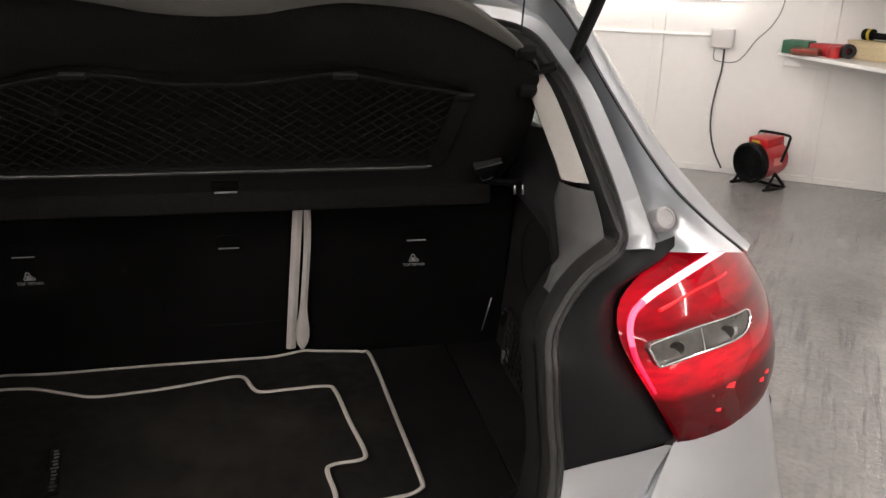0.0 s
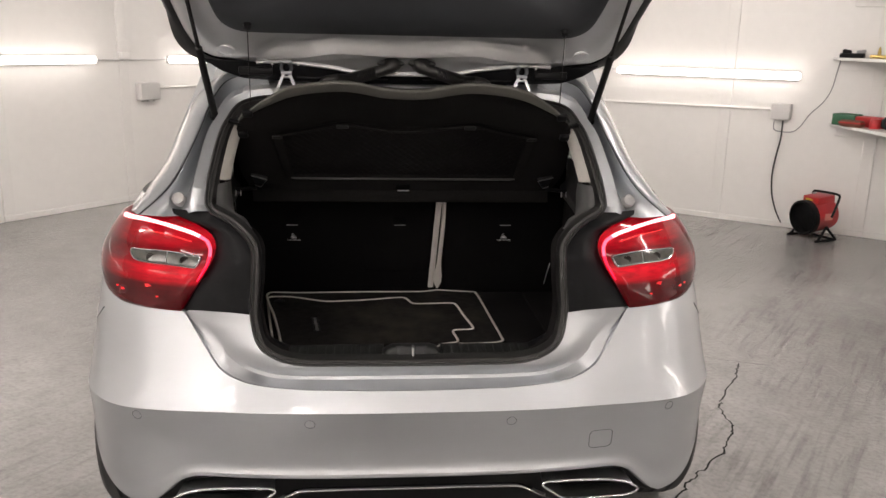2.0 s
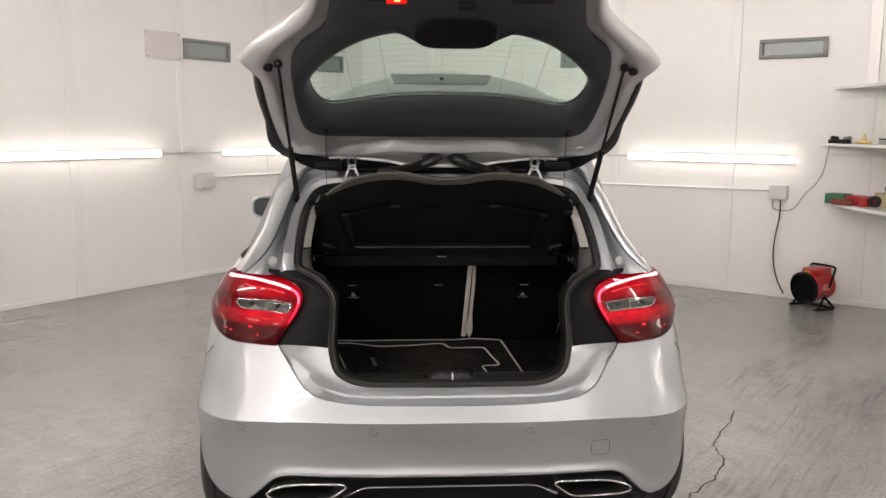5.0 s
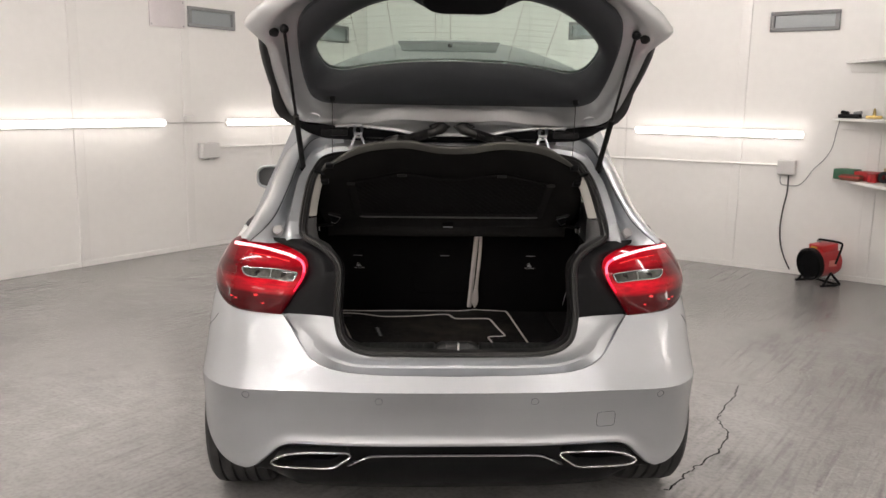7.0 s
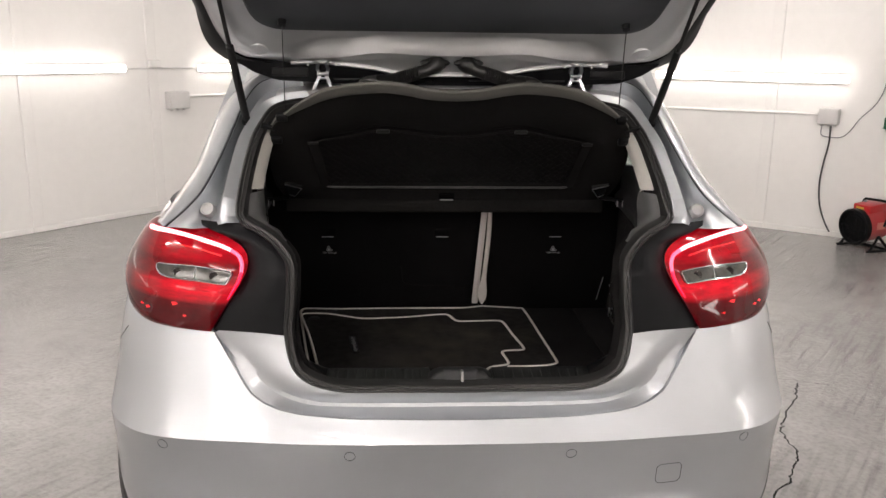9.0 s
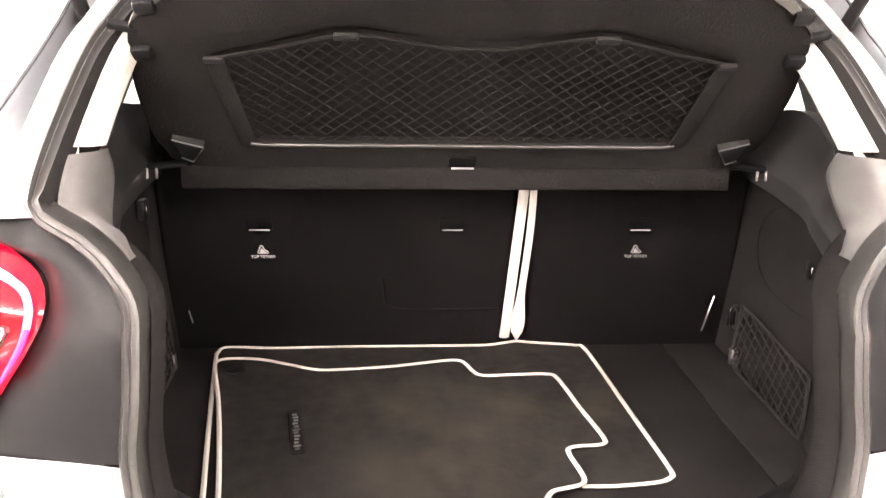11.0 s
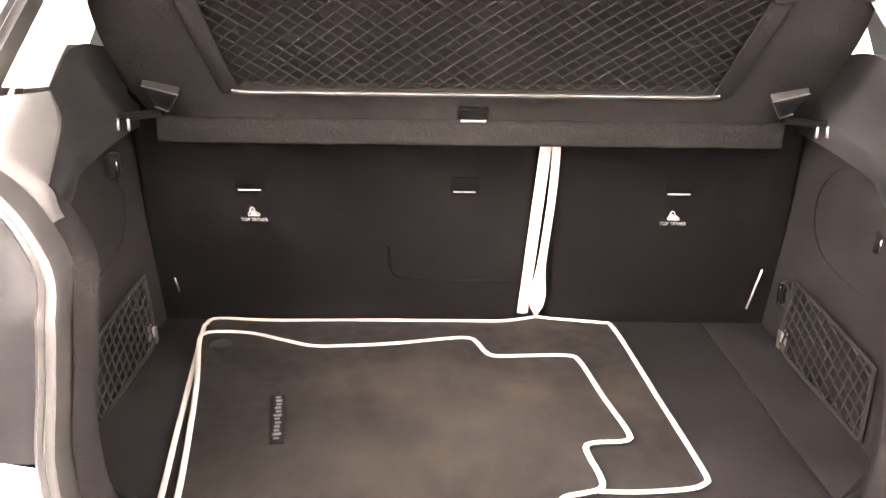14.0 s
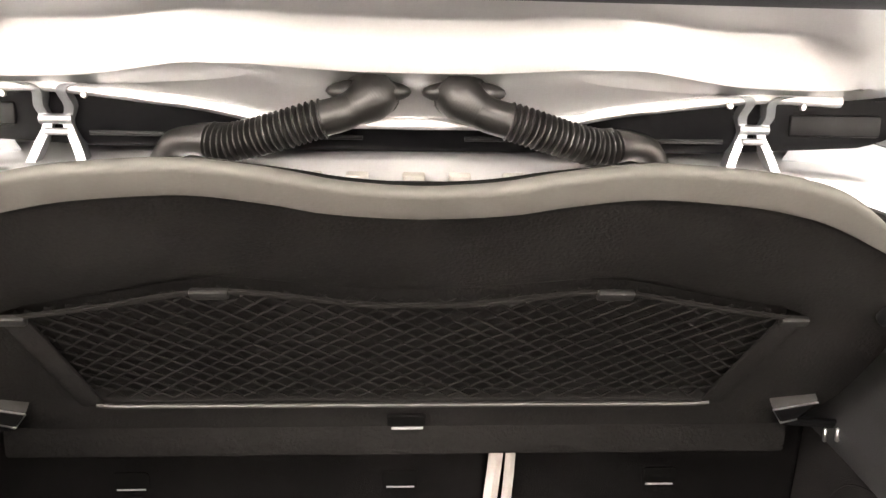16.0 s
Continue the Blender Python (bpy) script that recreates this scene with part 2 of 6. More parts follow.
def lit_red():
    """Red lens with the lit lamp's glow painted into its emission in bands: bright under the clear lens, near dark at
    its foot and outer side.
    """
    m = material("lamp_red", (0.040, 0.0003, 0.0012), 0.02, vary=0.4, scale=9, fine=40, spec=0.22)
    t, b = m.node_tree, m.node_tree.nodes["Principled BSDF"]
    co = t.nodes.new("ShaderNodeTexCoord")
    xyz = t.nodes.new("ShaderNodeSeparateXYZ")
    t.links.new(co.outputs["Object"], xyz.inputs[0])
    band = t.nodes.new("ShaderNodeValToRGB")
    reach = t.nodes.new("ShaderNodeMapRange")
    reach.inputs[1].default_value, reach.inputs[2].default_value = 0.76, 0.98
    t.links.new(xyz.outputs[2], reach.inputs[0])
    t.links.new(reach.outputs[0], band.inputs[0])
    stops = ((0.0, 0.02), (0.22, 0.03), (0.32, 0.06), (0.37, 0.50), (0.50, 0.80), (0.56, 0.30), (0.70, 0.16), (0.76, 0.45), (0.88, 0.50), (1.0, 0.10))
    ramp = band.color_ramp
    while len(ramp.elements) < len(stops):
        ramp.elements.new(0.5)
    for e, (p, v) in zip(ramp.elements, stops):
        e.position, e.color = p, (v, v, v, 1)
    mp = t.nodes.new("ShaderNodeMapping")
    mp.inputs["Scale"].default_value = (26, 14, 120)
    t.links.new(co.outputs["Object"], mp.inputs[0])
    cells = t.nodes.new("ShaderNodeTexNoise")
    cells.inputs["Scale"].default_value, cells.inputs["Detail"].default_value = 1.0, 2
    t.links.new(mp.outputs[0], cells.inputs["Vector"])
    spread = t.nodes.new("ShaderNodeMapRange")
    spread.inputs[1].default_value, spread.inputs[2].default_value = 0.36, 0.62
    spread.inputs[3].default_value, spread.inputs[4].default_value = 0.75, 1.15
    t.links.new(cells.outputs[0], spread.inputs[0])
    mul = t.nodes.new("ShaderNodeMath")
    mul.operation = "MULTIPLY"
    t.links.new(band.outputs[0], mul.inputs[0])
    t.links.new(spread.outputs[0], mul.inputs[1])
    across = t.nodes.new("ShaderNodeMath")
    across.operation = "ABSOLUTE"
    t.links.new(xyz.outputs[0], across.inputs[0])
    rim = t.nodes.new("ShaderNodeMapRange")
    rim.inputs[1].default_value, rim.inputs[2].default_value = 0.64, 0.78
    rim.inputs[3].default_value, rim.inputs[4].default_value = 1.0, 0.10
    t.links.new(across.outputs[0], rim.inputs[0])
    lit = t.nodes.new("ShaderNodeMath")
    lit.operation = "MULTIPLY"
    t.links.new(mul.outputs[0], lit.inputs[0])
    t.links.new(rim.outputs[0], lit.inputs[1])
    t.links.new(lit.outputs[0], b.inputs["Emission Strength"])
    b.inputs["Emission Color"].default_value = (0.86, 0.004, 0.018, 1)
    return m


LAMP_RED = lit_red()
LAMP_BRIGHT = glow("lamp_guide", (1.0, 0.34, 0.38), 3.0)
LAMP_BEND = glow("lamp_guide_bend", (1.0, 0.07, 0.13), 2.2)
LAMP_FADE = glow("lamp_guide_end", (1.0, 0.008, 0.05), 1.2)
LAMP_MID = glow("lamp_mid_red", (0.75, 0.006, 0.012), 0.5)
LAMP_CLEAR = material("lamp_clear", (0.046, 0.043, 0.038), 0.18, metal=0.1, coat=0.15, vary=0.4, scale=26, fine=90)
WELL = material("bulb_well_grey", (0.016, 0.012, 0.011), 0.25, vary=0.4, scale=60, fine=200)
SILL_GREY = material("sill_grey", (0.0118, 0.0127, 0.0123), 0.42, vary=0.15, scale=10, fine=400, bump=0.0002, spec=0.28)
QUARTER = material("quarter_black", (0.0190, 0.0190, 0.0196), 0.40, vary=0.2, scale=12, fine=400, bump=0.0002, spec=0.22)
GLASS = glass("window_glass", (0.80, 0.95, 0.875))
TYRE = material("tyre", (0.022, 0.022, 0.022), 0.75, vary=0.3, scale=15, fine=200, bump=0.0003)
WALL = material("wall_white", (0.80, 0.79, 0.77), 0.28, vary=0.03, scale=1.5, fine=14, bump=0.0002)
STRIP = material("strip_white", (0.82, 0.81, 0.79), 0.15, vary=0.03, scale=3, fine=40)
CEILING = material("ceiling_white", (0.78, 0.78, 0.77), 0.6, vary=0.04, scale=2, fine=30)
TUBE = glow("tube_light", (1.0, 0.94, 0.875), 5.0)
# unseen rear tubes, set stronger to brighten the gate
REAR_TUBE = glow("rear_tube_light", (1.0, 0.94, 0.875), 14.0)
OVERHEAD = glow("overhead_tube", (1.0, 0.94, 0.885), 58.0)
TRIM_GREY = material("trim_grey", (0.088, 0.0875, 0.088), 0.30, vary=0.12, scale=10, fine=400, bump=0.0001, spec=0.45)
SEAL = material("seal_rubber", (0.0150, 0.0147, 0.0145), 0.42, vary=0.2, scale=14, fine=300, bump=0.0002, spec=0.35)
PANEL_BLACK = material("panel_black", (0.0050, 0.0051, 0.0058), 0.36, vary=0.15, scale=12, fine=300, spec=0.08)
# near-black that puts the shade of hollows into the colour
PIT = material("pit_black", (0.002, 0.002, 0.002), 0.9, spec=0.05)
NET = material("net_cord_black", (0.0066, 0.0062, 0.0060), 0.85, vary=0.2, scale=30, fine=400, spec=0.06)
SIDE_CORD = material("side_cord", (0.0125, 0.0116, 0.0112), 0.7, vary=0.2, scale=30, fine=400, spec=0.15)
METAL_GREY = material("metal_grey", (0.22, 0.225, 0.23), 0.45, vary=0.1, scale=8, fine=80)
BOX_GREY = material("box_grey", (0.62, 0.61, 0.60), 0.5, vary=0.05, scale=8, fine=80)
CABLE = material("cable", (0.03, 0.03, 0.03), 0.5)
STOPPER = material("stopper_grey", (0.30, 0.30, 0.30), 0.6, vary=0.1, scale=30, fine=300)
HEATER_RED = material("heater_red", (0.42, 0.012, 0.015), 0.35, coat=0.3, vary=0.15, scale=12, fine=120)


# ---- the room: its own axes u along the far wall, v along the side wall, from their shared corner ----
CORNER = Vector((-0.605, 7.527, 0))
ROOM = Matrix.Translation(CORNER) @ pose(0, 0, 0, 0, 0, -38.3)
U1, V1, HEIGHT, PITCH = 9.4, -11.6, 3.0, 1.106


def floor_material():
    """Grey floor paint over rough concrete: fine grit everywhere, long trowel grooves in places, darker in the hollows.
    """
    m = material("floor_paint", (0.25, 0.243, 0.238), 0.09, vary=0.20, scale=1.1, fine=9, rough_vary=0.03, detail=4.0, spec=1.0)
    t, b = m.node_tree, m.node_tree.nodes["Principled BSDF"]
    co = t.nodes.new("ShaderNodeTexCoord")

    def noise(scale, detail, stretch=(1, 1, 1)):
        mp = t.nodes.new("ShaderNodeMapping")
        mp.inputs["Scale"].default_value = stretch
        t.links.new(co.outputs["Object"], mp.inputs[0])
        n = t.nodes.new("ShaderNodeTexNoise")
        n.inputs["Scale"].default_value, n.inputs["Detail"].default_value = scale, detail
        t.links.new(mp.outputs[0], n.inputs["Vector"])
        return n.outputs[0]

    def spread(value, a, c, lo, hi):
        n = t.nodes.new("ShaderNodeMapRange")
        for k, v in ((1, a), (2, c), (3, lo), (4, hi)):
            n.inputs[k].default_value = v
        t.links.new(value, n.inputs[0])
        return n.outputs[0]

    def product(a, c, how="MULTIPLY"):
        n = t.nodes.new("ShaderNodeMath")
        n.operation = how
        t.links.new(a, n.inputs[0])
        t.links.new(c, n.inputs[1])
        return n.outputs[0]

    groove = noise(1.0, 5, (30, 2.4, 1))
    where = spread(noise(0.9, 3), 0.43, 0.60, 0.0, 1.0)
    grit = noise(48, 3)
    deep = product(spread(groove, 0.33, 0.52, -1.0, 0.0), where)
    hollow_tone = product(spread(deep, -1.0, 0.0, 0.66, 1.0), spread(grit, 0.30, 0.55, 0.85, 1.03))
    old = b.inputs["Base Color"].links[0].from_socket
    tint = t.nodes.new("ShaderNodeMix")
    tint.data_type, tint.blend_type = "RGBA", "MULTIPLY"
    tint.inputs[0].default_value = 1
    t.links.new(old, tint.inputs[6])
    t.links.new(hollow_tone, tint.inputs[7])
    t.links.new(tint.outputs[2], b.inputs["Base Color"])
    rough_there = spread(noise(0.55, 2), 0.42, 0.58, 0.25, 1.0)
    height = product(product(product(deep, spread(grit, 0.0, 1.0, -0.7, 0.7), "ADD"), rough_there), spread(noise(7, 4), 0.0, 1.0, -0.5, 0.5), "ADD")
    bp = t.nodes.new("ShaderNodeBump")
    bp.inputs["Strength"].default_value, bp.inputs["Distance"].default_value = 1.0, 0.0034
    t.links.new(height, bp.inputs["Height"])
    t.links.new(bp.outputs[0], b.inputs["Normal"])
    return m


def room_box(name, material_, u0, u1, v0, v1, z0, z1, parent=None, label="", bevel=0.0):
    bm = bmesh.new()
    box(bm, (u1 - u0, v1 - v0, z1 - z0), pose((u0 + u1) / 2, (v0 + v1) / 2, (z0 + z1) / 2), bevel, 2)
    ob = part(name, bm, material_, parent, label, smooth=bool(bevel))
    if parent is None:
        ob.matrix_basis = ROOM
    return ob


tagged(room_box("floor", floor_material(), -0.3, U1 + 0.3, V1 - 0.3, 0.3, -0.1, 0.0), "grey painted concrete floor with brushed streaks and scuffs", "floor", kind="structure")
tagged(room_box("ceiling", CEILING, -0.3, U1 + 0.3, V1 - 0.3, 0.3, HEIGHT, HEIGHT + 0.1), "plain white workshop ceiling", "ceiling", kind="structure")


def clad_wall(name, label, along, length, first, sign):
    """A wall faced with white sheets; along: its frame with x along the wall and y out of the room."""
    root = thing(name, ROOM @ along, label, "wall", kind="structure")
    bm = bmesh.new()
    box(bm, (length + 0.4, 0.2, HEIGHT + 0.1), pose(length / 2, 0.112, HEIGHT / 2))
    part("core", bm, CEILING, root, smooth=False)
    edges = [0.0]
    s = first
    while s < length:
        if s > 0.05:
            edges.append(s)
        s += PITCH
    edges.append(length)
    for a, b in zip(edges, edges[1:]):
        bm = bmesh.new()
        box(bm, (b - a - 0.0015, 0.012, HEIGHT - 0.01), pose((a + b) / 2, 0.006, HEIGHT / 2), 0.0015)
        part("panel", bm, WALL, root, smooth=False)
    for s in edges[1:-1]:
        bm = bmesh.new()
        box(bm, (0.085, 0.005, HEIGHT - 0.07), pose(s + 0.047 * sign, -0.0028, HEIGHT / 2 + 0.03), 0.0015)
        part("cover_strip", bm, STRIP, root, "glossy white cover strip over a joint", smooth=False)
    for a, b in zip(edges, edges[1:]):
        bm = bmesh.new()
        box(bm, (b - a - 0.002, 0.008, 0.045), pose((a + b) / 2, -0.0042, 0.0235), 0.002)
        part("skirting", bm, STRIP, root, smooth=False)
    return root


clad_wall("wall_north", "white wall of glossy cladding sheets with cover strips", pose(0, 0, 0), 6.0, 1.096, -1)
clad_wall("wall_west", "white wall of glossy cladding sheets with cover strips", pose(0, 0, 0, 0, 0, 90) @ pose(-11.6, 0, 0), 11.6, 11.6 - 10.38, 1)
pier = room_box("wall_pier", WALL, 6.0, 6.25, -1.27, 0.2, 0, HEIGHT)
tagged(pier, "short white return wall beside the corner shelves", "wall", kind="structure")
tagged(room_box("wall_alcove", WALL, 6.25, U1, -1.27, -1.05, 0, HEIGHT), "plain white wall panel", "wall", kind="structure")
tagged(room_box("wall_east", WALL, U1, U1 + 0.2, V1, -1.05, 0, HEIGHT), "plain white wall panel", "wall", kind="structure")
tagged(room_box("wall_south", WALL, -0.1, U1 + 0.2, V1 - 0.2, V1, 0, HEIGHT), "plain white wall panel", "wall", kind="structure")


def strip_light(name, place, length, group, shine=TUBE):
    """A bare fluorescent batten: housing, tube and two end sockets; x along it, y into the wall."""
    root = thing(name, place, "lit white fluorescent batten on the wall", "light", group)
    bm = bmesh.new()
    box(bm, (length - 0.02, 0.032, 0.070), pose(0, -0.018, 0), 0.006, 2)
    part("housing", bm, STRIP, root)
    bm = bmesh.new()
    P = [(-length / 2, -0.062, 0), (-length / 2 + 0.010, -0.062, 0), (length / 2 - 0.010, -0.062, 0), (length / 2, -0.062, 0)]
    tube(bm, P, [0.020, 0.030, 0.030, 0.020], 18)
    part("tube", bm, shine, root, "glowing fluorescent tube")
    for s in (-1, 1):
        bm = bmesh.new()
        box(bm, (0.012, 0.016, 0.03), pose(s * (length / 2 - 0.02), -0.010, 0), 0.003, 2)
        part("end_clip", bm, STRIP, root)
    return root


WEST = ROOM @ pose(0, 0, 0, 0, 0, 90)
first = strip_light("wall_batten", ROOM @ pose(4.18, 0, 1.215), 1.5, "wall lights")
for m in (ROOM @ pose(2.3, 0, 1.215), WEST @ pose(-3.64, 0, 1.22), WEST @ pose(-1.41, 0, 1.215), WEST @ pose(-5.9, 0, 1.22), WEST @ pose(-8.2, 0, 1.22)):
    copy_thing(first, m)
first = strip_light("wall_batten", ROOM @ pose(U1, -0.9 + V1 + 0.1, 1.22, 0, 0, -90) @ pose(-1.2, 0, 0), 1.5, "wall lights", REAR_TUBE)
# battens out of view; the upper row is added to light the raised gate
for u in (2.0, 4.7, 7.4):
    for z in (1.22, 2.3):
        copy_thing(first, ROOM @ pose(u, V1, z, 0, 0, 180))
for v in (-2.6, -5.0, -7.4, -9.8):
    copy_thing(first, ROOM @ pose(U1, v, 1.22, 0, 0, -90))
over = strip_light("ceiling_batten", ROOM @ pose(2.2, -3.6, HEIGHT, 90, 0, 0), 1.8, "ceiling lights", OVERHEAD)
tagged(over, "lit white fluorescent batten under the ceiling", "light")
for u, v in ((4.9, -3.6), (7.8, -3.6), (2.4, -6.6), (4.7, -7.6), (7.8, -6.5), (2.4, -9.8), (4.7, -10.2), (7.8, -9.8)):
    copy_thing(over, ROOM @ pose(u, v, HEIGHT, 90, 0, 0))


def louvre(name, place, w, h):
    root = thing(name, place, "grey metal wall vent with a recessed pane", "vent", "wall vents")
    bm = bmesh.new()
    for sx, sz, x, z in ((w, 0.03, 0, h / 2 - 0.015), (w, 0.03, 0, -h / 2 + 0.015), (0.035, h - 0.06, -w / 2 + 0.0175, 0), (0.035, h - 0.06, w / 2 - 0.0175, 0)):
        box(bm, (sx, 0.035, sz), pose(x, -0.018, z), 0.004, 2)
    part("vent_frame", bm, METAL_GREY, root)
    bm = bmesh.new()
    box(bm, (w - 0.07, 0.008, h - 0.06), pose(0, -0.005, 0), 0.001)
    part("vent_pane", bm, material("vent_pane", (0.30, 0.33, 0.34), 0.25, vary=0.06, scale=5, fine=60), root, smooth=False)
    return root


louvre("wall_vent", ROOM @ pose(4.85, 0, 2.162), 0.55, 0.165)
louvre("wall_vent", ROOM @ pose(2.93, 0, 2.16), 0.55, 0.165)
louvre("wall_vent", WEST @ pose(-0.63, 0, 2.185), 0.545, 0.185)
louvre("wall_vent", WEST @ pose(-2.285, 0, 2.193), 0.545, 0.185)
cover = thing("cover_plate", WEST @ pose(-2.775, 0, 2.2), "plain white square cover plate screwed to the wall", "plate")
bm = bmesh.new()
box(bm, (0.38, 0.012, 0.25), pose(0, -0.0065, 0), 0.002, 2)
part("plate", bm, material("plate_white", (0.64, 0.60, 0.61), 0.35, vary=0.04, scale=6, fine=50), cover)
for x in (-0.17, 0.17):
    for z in (-0.105, 0.105):
        bm = bmesh.new()
        disc_tube(bm, pose(x, -0.0125, z, 90), [(0.0, 0.002), (0.006, 0.002), (0.007, 0.0)], 10)
        part("screw", bm, METAL_GREY, cover)


def junction_box(name, place, w, h, label):
    root = thing(name, place, label, "box", "junction boxes")
    bm = bmesh.new()
    box(bm, (w, 0.06, h), pose(0, -0.031, 0), 0.008, 2)
    part("body", bm, BOX_GREY, root)
    bm = bmesh.new()
    box(bm, (w * 0.94, 0.016, h * 0.94), pose(0, -0.069, 0), 0.005, 2)
    part("lid", bm, BOX_GREY, root)
    for x in (-0.3, 0.0, 0.3):
        bm = bmesh.new()
        disc_tube(bm, pose(x * w, -0.03, -h / 2, 180), [(0.011, 0), (0.011, 0.014), (0.0, 0.014)], 10)
        part("gland", bm, BOX_GREY, root)
    return root


junction_box("junction_box", ROOM @ pose(4.815, 0, 0.935), 0.150, 0.125, "pale grey plastic junction box on the white wall")
junction_box("junction_box", WEST @ pose(-2.385, 0, 0.948), 0.21, 0.15, "pale grey plastic junction box on the white wall")


def conduit(name, place, pts, r, material_, label):
    bm = bmesh.new()
    tube(bm, pts, r, 8)
    ob = part(name, bm, material_)
    ob.matrix_basis = place
    return tagged(ob, label, "cable")


conduit("conduit", ROOM, [(0.3, -0.012, 0.925), (2.5, -0.012, 0.93), (4.73, -0.012, 0.948)], 0.011, STRIP, "thin white conduit along the wall to a junction box")
conduit("conduit", WEST, [(-2.28, -0.012, 0.975), (-1.2, -0.012, 0.975), (-0.2, -0.012, 0.975)], 0.011, STRIP, "thin white conduit along the wall from a junction box")
conduit("light_cable", WEST, [(-2.89, -0.014, 1.216), (-2.5, -0.012, 1.216), (-2.16, -0.014, 1.216)], 0.006, BOX_GREY, "thin grey cable joining two wall lights")
conduit("light_cable", ROOM, [(3.05, -0.014, 1.222), (3.25, -0.012, 1.221), (3.43, -0.014, 1.220)], 0.006, BOX_GREY, "thin grey cable joining two wall lights")
bm = bmesh.new()
box(bm, (0.1, 0.05, 0.06), WEST @ pose(-2.59, -0.026, 1.255), 0.006, 2)
tagged(part("connector", bm, STRIP), "small white connector block between two wall lights", "connector")
conduit("heater_cable", ROOM, curve([(4.835, -0.03, 0.865), (4.835, -0.03, 0.72), (4.815, -0.03, 0.58), (4.805, -0.04, 0.42), (4.825, -0.06, 0.27), (4.87, -0.08, 0.15), (4.93, -0.12, 0.06)], 30), 0.0065, CABLE, "black power cable hanging from the junction box to the heater")
conduit("shelf_cable", ROOM, curve([(4.77, -0.03, 0.865), (4.77, -0.03, 0.80), (4.80, -0.03, 0.78), (4.91, -0.03, 0.78), (4.97, -0.03, 0.83), (5.03, -0.03, 0.93), (5.11, -0.03, 1.02), (5.16, -0.03, 1.12), (5.18, -0.03, 1.24), (5.20, -0.04, 1.355)], 40), 0.004, METAL_GREY, "thin grey cable from the junction box up to a shelf")


# corner shelves: boards that span the corner, on battens
def corner_shelf(name, z, u0, reach, label):
    root = thing(name, ROOM @ pose(0, 0, z), label, "shelf", "corner shelves")
    bm = bmesh.new()
    prism(bm, [(u0, -0.006), (5.994, -0.006), (5.994, -reach), (5.95, -reach - 0.02), (u0 + 0.03, -0.05), (u0, -0.03)], pose(0, 0, -0.022), 0.022, 0.003, 2)
    part("board", bm, STRIP, root)
    bm = bmesh.new()
    box(bm, (5.99 - u0 - 0.05, 0.02, 0.07), pose((u0 + 5.99) / 2 + 0.02, -0.017, -0.0575), 0.002)
    part("batten", bm, WALL, root, smooth=False)
    bm = bmesh.new()
    box(bm, (0.02, reach - 0.1, 0.07), pose(5.983, -reach / 2 - 0.02, -0.0575), 0.002)
    part("batten", bm, WALL, root, smooth=False)
    return root


corner_shelf("corner_shelf", 0.868, 5.18, 1.0, "white corner shelf holding tools and boxes")
corner_shelf("corner_shelf", 1.365, 5.14, 1.0, "white corner shelf holding a black tool")
corner_shelf("corner_shelf", 1.83, 5.20, 1.0, "empty white corner shelf high on the wall")


